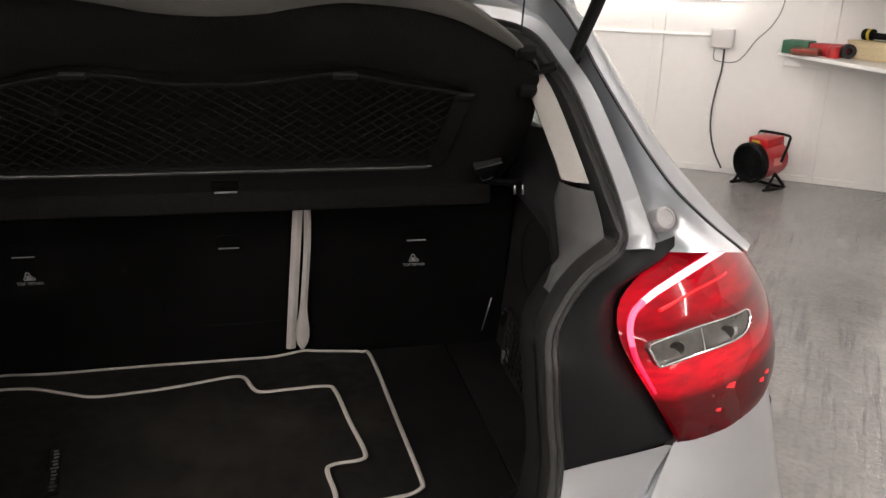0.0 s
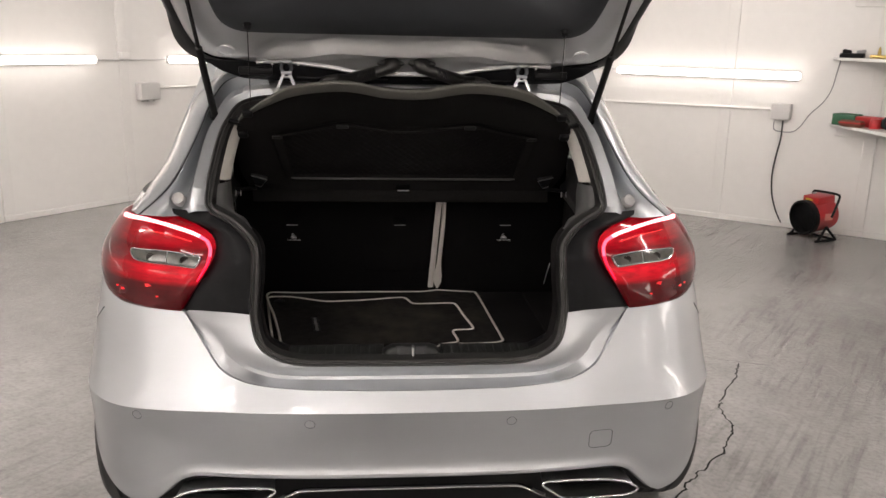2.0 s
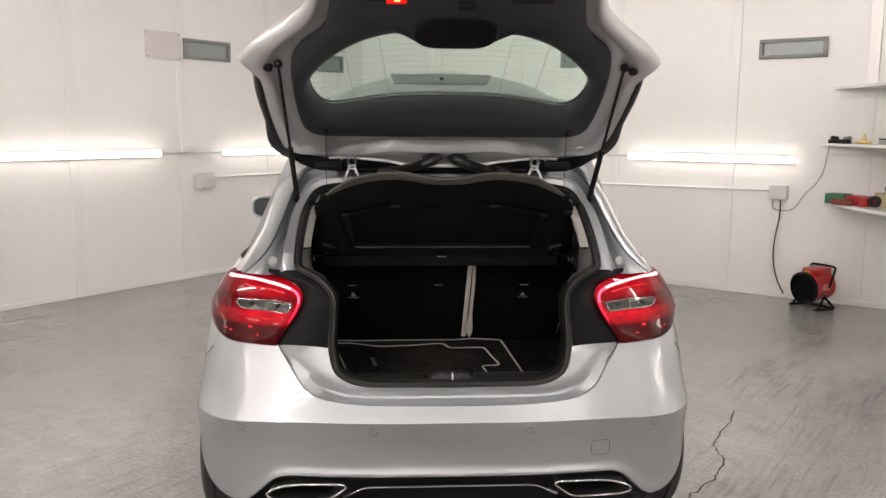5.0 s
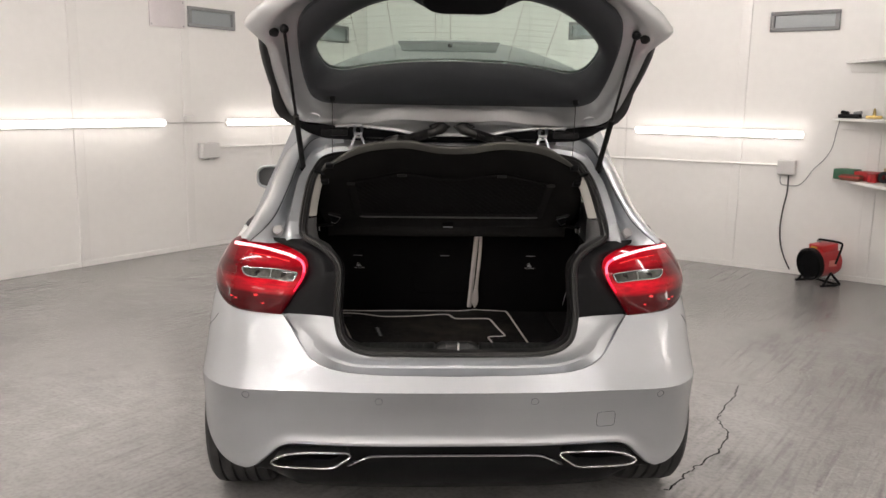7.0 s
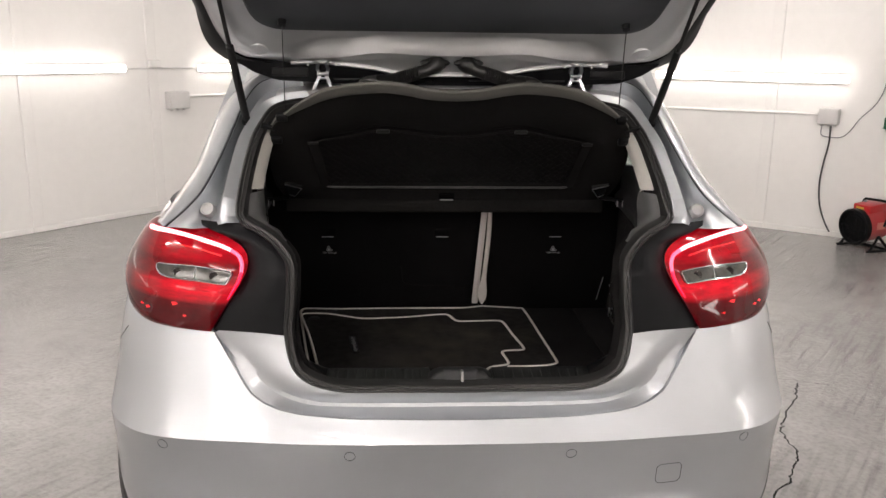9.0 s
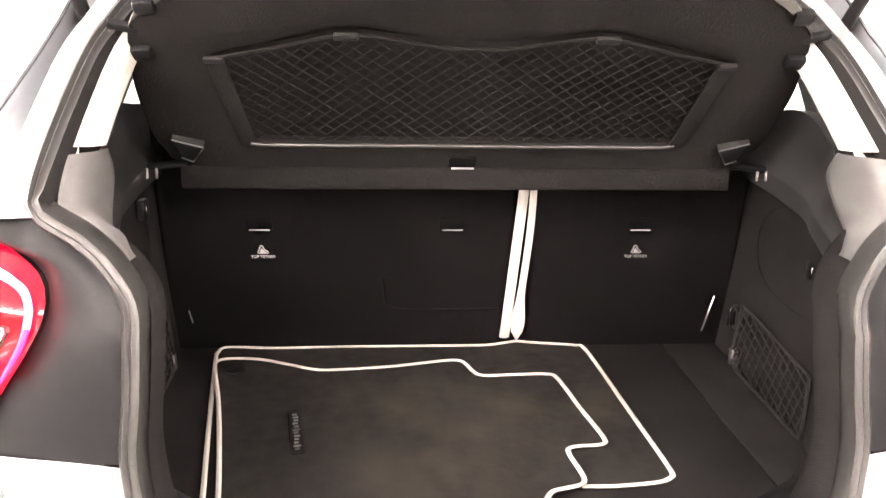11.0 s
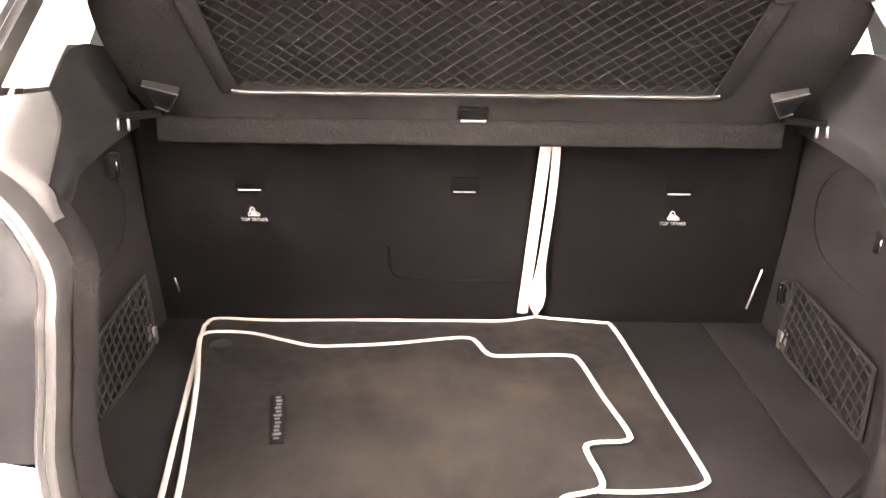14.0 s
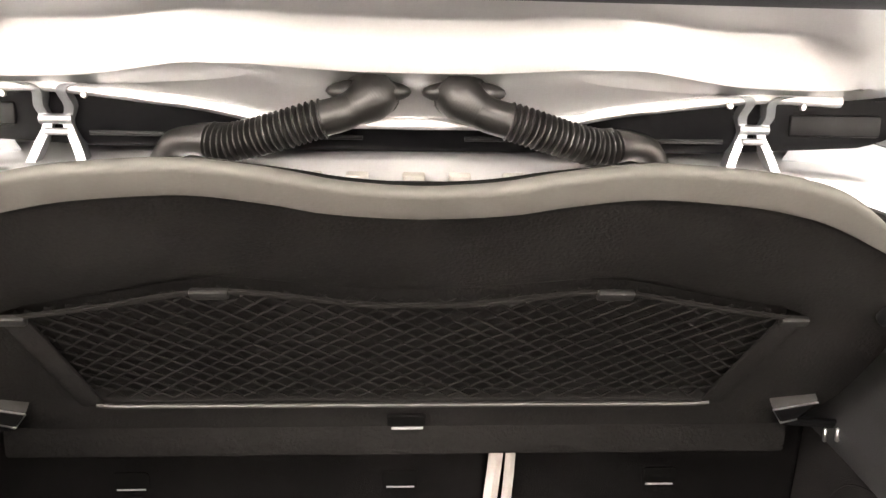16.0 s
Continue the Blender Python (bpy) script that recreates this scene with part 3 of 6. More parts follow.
# ---- fan heater on the floor ----
def fan_heater():
    root = thing("fan_heater", pose(3.30, 4.09, 0, 0, 0, -72) @ Matrix.Diagonal((0.90, 0.90, 0.93, 1)), "red drum fan heater on a bent black tube stand", "heater")
    mid = Matrix.Translation((0, 0, 0.196)) @ pose(0, 0, 0, 96, 0, 0)
    bm = bmesh.new()
    disc_tube(bm, mid, [(0.0, -0.155), (0.10, -0.155), (0.128, -0.14), (0.135, -0.11), (0.135, 0.10), (0.138, 0.105)], 40)
    part("drum", bm, HEATER_RED, root, "red painted steel drum", sharp=35)
    bm = bmesh.new()
    disc_tube(bm, mid, [(0.128, 0.08), (0.143, 0.085), (0.145, 0.135), (0.132, 0.142), (0.126, 0.13), (0.120, 0.09), (0.0, 0.085)], 40)
    part("front_ring", bm, BLACK_PLASTIC, root, "black front ring")
    bm = bmesh.new()
    for r in (0.03, 0.06, 0.09, 0.115):
        tube(bm, [mid @ Vector((r * math.cos(a), r * math.sin(a), 0.125)) for a in np.linspace(0, 2 * math.pi, 28, endpoint=False)], 0.0022, 5, close=True)
    for k in range(8):
        a = math.pi * k / 8
        tube(bm, [mid @ Vector((s * 0.128 * math.cos(a), s * 0.128 * math.sin(a), 0.127)) for s in (-1, 1)], 0.002, 5)
    part("grille", bm, BLACK_PLASTIC, root, "black wire grille")
    bm = bmesh.new()
    box(bm, (0.17, 0.19, 0.07), pose(0, 0.03, 0.330, 6), 0.012, 2)
    part("control_box", bm, HEATER_RED, root, "red control box")
    bm = bmesh.new()
    box(bm, (0.07, 0.004, 0.018), pose(-0.01, -0.073, 0.330, 6))
    part("sticker", bm, material("sticker_yellow", (0.55, 0.42, 0.05), 0.5), root, "small yellow sticker")
    bm = bmesh.new()
    box(bm, (0.003, 0.09, 0.055), pose(0.1355, 0.02, 0.205))
    part("plate", bm, material("sticker_pink", (0.60, 0.22, 0.19), 0.5), root, "pale rating sticker")
    bm = bmesh.new()
    for s in (-1, 1):
        tube(bm, curve([(s * 0.140, 0.0, 0.12), (s * 0.148, -0.08, 0.022), (s * 0.15, -0.11, 0.011), (s * 0.15, 0.10, 0.011), (s * 0.148, 0.09, 0.035), (s * 0.140, 0.0, 0.12)], 40), 0.011, 8)
    tube(bm, [(-0.15, 0.10, 0.011), (0.15, 0.10, 0.011)], 0.011, 8)
    part("stand", bm, BLACK_PLASTIC, root, "bent black tube stand")
    bm = bmesh.new()
    tube(bm, curve([(0.145, 0.04, 0.20), (0.150, 0.09, 0.345), (0.13, 0.09, 0.385), (-0.06, 0.05, 0.388), (-0.08, 0.04, 0.375), (-0.075, 0.03, 0.35)], 30), 0.010, 8)
    part("handle", bm, BLACK_PLASTIC, root, "black carrying handle")
    bm = bmesh.new()
    box(bm, (0.025, 0.02, 0.014), pose(-0.06, 0.03, 0.370), 0.003)
    part("knob", bm, LABEL_WHITE, root)
    return root


fan_heater()


# ---- things on the shelves ----
def on_shelf(name, u, v, z, turn, label, category):
    return thing(name, ROOM @ pose(u, v, z, 0, 0, turn), label, category)


GREEN = material("case_green", (0.02, 0.11, 0.055), 0.5, vary=0.15, scale=12, fine=100)
CASE_RED = material("case_red", (0.38, 0.012, 0.015), 0.45, vary=0.15, scale=12, fine=100)
WOOD = material("pale_wood", (0.52, 0.42, 0.26), 0.65, vary=0.2, scale=4, fine=40, stretch=(1, 8, 8))
BRASS = material("brass", (0.45, 0.33, 0.12), 0.35, metal=0.9, vary=0.2, scale=20, fine=100)
t = on_shelf("tool_tray", 5.42, -0.13, 0.868, -18, "green and red plastic tool tray on the lower shelf", "tray")
bm = bmesh.new()
box(bm, (0.17, 0.14, 0.085), pose(-0.12, 0, 0.0425), 0.008, 2)
part("green_half", bm, GREEN, t, "dark green half")
bm = bmesh.new()
box(bm, (0.24, 0.14, 0.075), pose(0.09, 0, 0.0375), 0.006, 2)
part("red_half", bm, CASE_RED, t, "red half")
t = on_shelf("pouch", 5.36, -0.24, 0.868, -20, "small red and brown pouch in front of the tray", "pouch")
bm = bmesh.new()
box(bm, (0.17, 0.08, 0.05), pose(0, 0, 0.025), 0.018, 3)
part("body", bm, material("pouch_brown", (0.16, 0.06, 0.035), 0.7, vary=0.3, scale=20, fine=120), t)
bm = bmesh.new()
box(bm, (0.172, 0.082, 0.012), pose(0, 0, 0.03), 0.004, 2)
part("band", bm, CASE_RED, t, "red band")
t = on_shelf("red_can", 5.52, -0.28, 0.868, 0, "short red can on the lower shelf", "can")
bm = bmesh.new()
disc_tube(bm, pose(0, 0, 0), [(0.0, 0.0), (0.036, 0.0), (0.038, 0.005), (0.038, 0.06), (0.034, 0.07), (0.0, 0.07)], 20)
part("body", bm, CASE_RED, t)
t = on_shelf("tape_reel", 5.60, -0.28, 0.868, 0, "dark grey reel of tape on the lower shelf", "tape")
bm = bmesh.new()
disc_tube(bm, pose(0, 0, 0.045, 90, 0, 20), [(0.02, -0.02), (0.045, -0.02), (0.045, 0.02), (0.02, 0.02), (0.02, -0.02)], 20)
part("reel", bm, GREY_PLASTIC, t)
t = on_shelf("wooden_box", 5.80, -0.30, 0.868, -40, "pale wooden box on the lower shelf", "box")
bm = bmesh.new()
box(bm, (0.42, 0.16, 0.10), pose(0, 0, 0.05), 0.003, 2)
part("body", bm, WOOD, t)
bm = bmesh.new()
box(bm, (0.425, 0.165, 0.012), pose(0, 0, 0.106), 0.003, 2)
part("lid", bm, WOOD, t)
t = on_shelf("torch", 5.83, -0.30, 0.980, -40, "black and yellow inspection torch lying on the wooden box", "torch")
bm = bmesh.new()
tube(bm, [(-0.20, 0, 0.035), (-0.14, 0, 0.035), (-0.13, 0, 0.03), (0.18, 0, 0.03)], [0.035, 0.035, 0.02, 0.02], 14)
part("barrel", bm, BLACK_PLASTIC, t)
bm = bmesh.new()
tube(bm, [(-0.165, 0, 0.035), (-0.145, 0, 0.035)], 0.0365, 14)
part("ring", bm, material("ring_yellow", (0.5, 0.36, 0.03), 0.5), t, "yellow ring")
t = on_shelf("polisher", 5.28, -0.09, 1.365, -10, "small black air tool on the middle shelf", "tool")
bm = bmesh.new()
box(bm, (0.17, 0.06, 0.035), pose(0, 0, 0.0175), 0.008, 2)
box(bm, (0.06, 0.05, 0.03), pose(-0.04, 0, 0.045, 0, 12), 0.01, 2)
part("body", bm, BLACK_PLASTIC, t)
bm = bmesh.new()
tube(bm, [(0.03, 0, 0.04), (0.09, 0, 0.05)], 0.014, 10)
part("nozzle", bm, METAL_GREY, t)
t = on_shelf("valve", 5.46, -0.10, 1.365, 0, "small brass air valve on the middle shelf", "valve")
bm = bmesh.new()
box(bm, (0.12, 0.04, 0.025), pose(0, 0, 0.0125), 0.004, 2)
part("base", bm, BRASS, t)
bm = bmesh.new()
tube(bm, [(0, 0, 0.025), (0, 0, 0.05), (0, 0, 0.085)], [0.014, 0.012, 0.004], 12)
part("stem", bm, BRASS, t)
t = on_shelf("light_bar", 5.72, -0.12, 1.365, -12, "slim cream and black light bar on the middle shelf", "lamp")
bm = bmesh.new()
box(bm, (0.30, 0.04, 0.035), pose(0, 0, 0.0175), 0.006, 2)
part("body", bm, CREAM, t)
bm = bmesh.new()
box(bm, (0.30, 0.042, 0.01), pose(0, 0, 0.04), 0.003, 2)
part("lens", bm, BLACK_PLASTIC, t)

# ---- floor crack ----
bm = bmesh.new()
path = [(1.593, 1.60), (1.56, 1.54), (1.515, 1.45), (1.36, 1.24), (1.31, 1.14), (1.294, 1.00), (1.27, 0.93), (1.22, 0.87), (1.165, 0.78), (1.045, 0.665), (0.965, 0.588), (0.903, 0.506), (0.823, 0.428)]
P = []
for a, b in zip(path, path[1:]):
    for k in range(6):
        q = np.array(a) + (np.array(b) - a) * k / 6
        P.append((q[0] + random.uniform(-0.008, 0.008), q[1] + random.uniform(-0.008, 0.008)))
rows = []
for i, (x, y) in enumerate(P):
    d = Vector((P[min(i + 1, len(P) - 1)][0] - P[max(i - 1, 0)][0], P[min(i + 1, len(P) - 1)][1] - P[max(i - 1, 0)][1], 0)).normalized()
    w = random.uniform(0.002, 0.0048)
    rows.append([(x - d.y * w, y + d.x * w, 0.0008), (x + d.y * w, y - d.x * w, 0.0008)])
grid(bm, rows)
tagged(part("floor_crack", bm, material("crack_dark", (0.01, 0.01, 0.01), 0.95, spec=0.1), smooth=False), "jagged dark crack across the painted floor", "crack", kind="structure")

# slab joint that the crack starts from
bm = bmesh.new()
random.seed(9)
P = [(1.20 + 0.52 * k / 24, 1.81 - 0.235 * k / 24 + random.uniform(-0.004, 0.004)) for k in range(25)]
grid(bm, [[(x, y - random.uniform(0.001, 0.003), 0.0008), (x, y + random.uniform(0.001, 0.003), 0.0008)] for x, y in P])
tagged(part("slab_joint", bm, material("joint_dirt", (0.06, 0.057, 0.052), 0.9, spec=0.1), smooth=False), "thin dirty joint in the painted floor", "joint", kind="structure")


# ---- the car: x across, y forward from its rear end, z up ----
car = thing("car", (0, 0, 0), "silver hatchback standing with its tailgate open and empty boot", "car")


def lerp_table(table):
    z, v = np.array(table, float).T
    return lambda q: float(np.interp(q, z, v))


def smooth_table(table):
    """A smooth, never overshooting curve through a table."""
    z, v = np.array(table, float).T
    d = np.diff(v) / np.diff(z)
    m = np.zeros(len(z))
    m[0], m[-1] = d[0], d[-1]
    for i in range(1, len(z) - 1):
        m[i] = 0.0 if d[i - 1] * d[i] <= 0 else 2 * d[i - 1] * d[i] / (d[i - 1] + d[i])

    def at(q):
        q = min(max(q, z[0]), z[-1])
        i = min(int(np.searchsorted(z, q, side="right")) - 1, len(z) - 2)
        w = z[i + 1] - z[i]
        t = (q - z[i]) / w
        return float((2 * t**3 - 3 * t**2 + 1) * v[i] + (t**3 - 2 * t**2 + t) * w * m[i] + (3 * t**2 - 2 * t**3) * v[i + 1] + (t**3 - t**2) * w * m[i + 1])

    return at


half_width = smooth_table([(0.20, 0.846), (0.30, 0.868), (0.42, 0.877), (0.52, 0.876), (0.58, 0.870), (0.70, 0.856), (0.80, 0.837), (0.88, 0.812), (0.95, 0.776), (1.0, 0.750), (1.07, 0.715), (1.18, 0.660), (1.26, 0.620), (1.32, 0.575), (1.36, 0.52), (1.40, 0.42)])
below_crease = smooth_table([(0.20, 0.05), (0.34, 0.040), (0.40, 0.036), (0.47, 0.026), (0.53, 0.008), (0.555, 0.0)])
above_crease = smooth_table([(0.555, 0.0), (0.575, 0.010), (0.61, 0.028), (0.66, 0.05), (0.75, 0.085), (0.90, 0.13), (0.95, 0.165), (1.0, 0.23), (1.1, 0.37), (1.2, 0.50), (1.3, 0.60), (1.36, 0.68), (1.40, 0.75)])
corner_depth = smooth_table([(0.2, 0.50), (0.6, 0.52), (0.8, 0.50), (0.9, 0.46), (1.0, 0.46), (1.1, 0.46), (1.4, 0.5)])
flange = lerp_table([(0.3, 0.0), (0.62, 0.03), (0.66, 0.07), (0.75, 0.10), (0.90, 0.13), (0.95, 0.17), (1.0, 0.23), (1.1, 0.37), (1.2, 0.50), (1.3, 0.60), (1.4, 0.69)])
POWER = 3.1


def rear_face(z):
    return below_crease(z) if z < 0.555 else above_crease(z)


def ease(t):
    t = min(max(t, 0.0), 1.0)
    return t * t * (3 - 2 * t)


def crease_drop(th):
    """How far the crease sinks towards the corner."""
    return 0.024 * ease((math.degrees(th) - 18) / 38)


def skin(th, z, out=0.0):
    """A point of the outer skin: th runs from 0 at the middle of the rear to 90 degrees at the side."""
    s, c = math.sin(th) ** (2 / POWER), max(math.cos(th), 0.0) ** (2 / POWER)
    q = z + crease_drop(th) * (1 - ease((z - 0.58) / 0.18))
    w, d = half_width(q) + out, corner_depth(q)
    return (w * s, rear_face(q) + d * (1 - c) - out * c, z)


def skin_angle(x, z):
    return math.asin(min(abs(x) / half_width(z), 1.0) ** (POWER / 2))


# edge of the boot opening, from the middle of the sill up to the roof
OPEN = [(0.0, 0.653), (0.15, 0.654), (0.28, 0.657), (0.345, 0.678), (0.376, 0.712), (0.390, 0.778), (0.386, 0.85), (0.386, 0.915), (0.405, 0.948), (0.444, 0.975), (0.500, 1.0), (0.514, 1.024), (0.517, 1.07), (0.514, 1.12), (0.507, 1.168), (0.494, 1.2), (0.468, 1.238), (0.42, 1.256), (0.33, 1.264), (0.18, 1.268), (0.0, 1.27)]
OPEN = curve(OPEN, 200)
OPEN3 = [(x, flange(z), z) for x, z in OPEN]
lower = [p for p in OPEN3 if p[2] < 0.777]

# bumper skin
LIP = [(0.0, 0.601), (0.25, 0.604), (0.35, 0.610), (0.40, 0.618), (0.438, 0.631), (0.468, 0.650), (0.505, 0.70), (0.556, 0.772), (0.61, 0.768), (0.661, 0.767), (0.715, 0.768), (0.748, 0.775), (0.775, 0.788), (0.80, 0.80), (0.84, 0.83), (0.885, 0.84)]
lip_z = lerp_table(LIP)
base_z = smooth_table([(0.0, 0.366), (0.46, 0.366), (0.52, 0.364), (0.56, 0.352), (0.62, 0.298), (0.66, 0.262), (0.69, 0.250), (0.72, 0.250), (0.76, 0.258), (0.80, 0.280), (0.83, 0.310), (0.855, 0.36), (0.875, 0.43), (0.885, 0.48)])


def bumper():
    bm = bmesh.new()
    rows = []
    angles = [radians(90) * (k / 72) ** 1.0 for k in range(73)]
    for th in angles:
        zt, zb = 0.6, 0.35
        for _ in range(6):
            zt, zb = lip_z(skin(th, zt)[0]), base_z(skin(th, zb)[0])
        crease = 0.555 - crease_drop(th)
        ts = [(k / 16) ** 1.4 for k in range(17)]
        row = []
        for t in ts:
            x, y, z = skin(th, zb + (crease - zb) * t)
            row.append((x, y - 0.009 * math.exp(-(((t - 0.03) / 0.08) ** 2)) * math.cos(th) ** 0.6, z))
        rows.append(row + [skin(th, crease + (zt - crease) * (k / 10)) for k in range(1, 11)])
    side = [(p[0] - 0.004, p[1] + 0.18, p[2]) for p in rows[-1]]
    rows.append(side)
    both(bm, rows)
    # turned-in lower and upper edges
    low = [r[0] for r in rows]
    both(bm, [low, [(x * 0.99, y + 0.015, z - 0.004) for x, y, z in low], [(x * 0.97, y + 0.05, z + 0.004) for x, y, z in low]])
    top = [r[-1] for r in rows if r[-1][2] < 0.79]
    both(bm, [top, [(x * 0.995, y + 0.012, z - 0.002) for x, y, z in top], [(x * 0.995, y + 0.02, z - 0.02) for x, y, z in top]])
    return part("bumper", bm, SILVER, car, "silver painted rear bumper", sharp=16)


bumper_ob = bumper()


def ring_on_skin(bm, x, z, w, h, r, out):
    pts = []
    for a, b in rounded(w, h, r, 6):
        th = skin_angle(abs(x + a), z + b)
        p = skin(th, z + b, out)
        pts.append((math.copysign(p[0], x), p[1], p[2]))
    return pts


for x, z in ((-0.245, 0.523), (0.245, 0.523), (-0.672, 0.518), (0.672, 0.518)):
    bm = bmesh.new()
    tube(bm, ring_on_skin(bm, x, z, 0.024, 0.024, 0.0119, 0.0003), 0.0006, 5, close=True)
    part("sensor", bm, GREY_PLASTIC, bumper_ob, "parking sensor rim")
bm = bmesh.new()
tube(bm, ring_on_skin(bm, 0.485, 0.447, 0.062, 0.052, 0.013, 0.0001), 0.0008, 5, close=True)
part("tow_cover", bm, GREY_PLASTIC, bumper_ob, "seam of the square tow hook cover")


for s in (1, -1):
    bm = bmesh.new()
    tube(bm, [(s * x, y, z) for x, y, z in (skin(radians(a), z, 0.0004) for a, z in curve([(63, 0.735), (68, 0.705), (74, 0.680), (80, 0.662), (86, 0.650), (90, 0.645)], 40))], 0.0013, 6)
    part("wing_seam", bm, GREY_PLASTIC, bumper_ob, "thin dark seam between bumper and wing")


def inset_panel():
    """The painted shelf behind the bumper's lip and the panel that rises from it to the boot seal."""
    bm = bmesh.new()
    n = len(lower)
    lip = line([skin(skin_angle(x, z), z) for x, z in curve(LIP[:7] + [(0.556, 0.775)], 80)], n)
    foot = curve([(0.0, 0.618), (0.17, 0.618), (0.30, 0.621), (0.355, 0.629), (0.405, 0.647), (0.438, 0.672), (0.478, 0.720), (0.546, 0.776)], 80)
    foot = line([(x, rear_face(z) + 0.040 - 0.008 * ease((z - 0.63) / 0.08), z) for x, z in foot], n)
    mix = lambda a, b, t, dy=0.0, dz=0.0: [tuple(np.array(p) * (1 - t) + np.array(q) * t + (0, dy, dz)) for p, q in zip(a, b)]
    rows = [[(x * 0.995, y + 0.016, z - 0.016) for x, y, z in lip], [(x * 0.997, y + 0.006, z - 0.005) for x, y, z in lip], [(x * 0.997, y + 0.009, z - 0.002) for x, y, z in lip],
            mix(lip, foot, 0.55, 0.002, -0.006), mix(lip, foot, 0.92, 0.003, -0.004), mix(foot, lower, 0.05, 0.002, 0.001), mix(foot, lower, 0.35, -0.003, 0.002), mix(foot, lower, 0.7, -0.004, 0.001),
            [(x, y - 0.002, z - 0.003) for x, y, z in lower], [(x, y + 0.03, z) for x, y, z in lower]]
    both(bm, rows)
    return part("sill_panel", bm, SILVER, car, "silver painted panel round the boot seal", sharp=24)


inset_panel()

# black panel between the opening and the lamp
INNER_EDGE = [(0.556, 0.772), (0.524, 0.825), (0.487, 0.883), (0.474, 0.915), (0.482, 0.942), (0.512, 0.960), (0.570, 0.976), (0.63, 0.987), (0.668, 1.0)]
OUTER_EDGE = [(0.556, 0.770), (0.61, 0.769), (0.661, 0.768), (0.715, 0.769), (0.748, 0.776), (0.775, 0.789), (0.798, 0.810), (0.810, 0.840), (0.808, 0.870), (0.794, 0.905), (0.774, 0.940), (0.748, 0.970), (0.712, 0.987), (0.668, 1.003)]


def on_rear(x, z, out=0.0):
    p = skin(skin_angle(x, z), z, out)
    return p


def side_panel():
    n = 30
    a = line([p for p in OPEN3 if 0.768 < p[2] < 1.003 and p[0] < 0.506], n)
    b = [(x, on_rear(x, z)[1] + 0.004 - 0.024 * ease((z - 0.955) / 0.025), z) for x, z in curve(INNER_EDGE[:6] + [(0.565, 0.977), (0.600, 0.985), (0.640, 0.994)], n)]
    rows = []
    for t in np.linspace(0, 1, 7):
        rows.append([tuple(np.array(p) * (1 - t) + np.array(q) * t + (0, -0.012 * math.sin(math.pi * t), 0)) for p, q in zip(a, b)])
    rows.insert(0, [(x, y + 0.03, z) for x, y, z in a])
    rows.append([(x + 0.01, y + 0.04, z) for x, y, z in b])
    for s in (1, -1):
        m = bmesh.new()
        grid(m, [[(s * x, y, z) for x, y, z in r] for r in rows])
        part("lamp_surround", m, PANEL_BLACK, car, "black plastic panel beside the tail lamp")


side_panel()


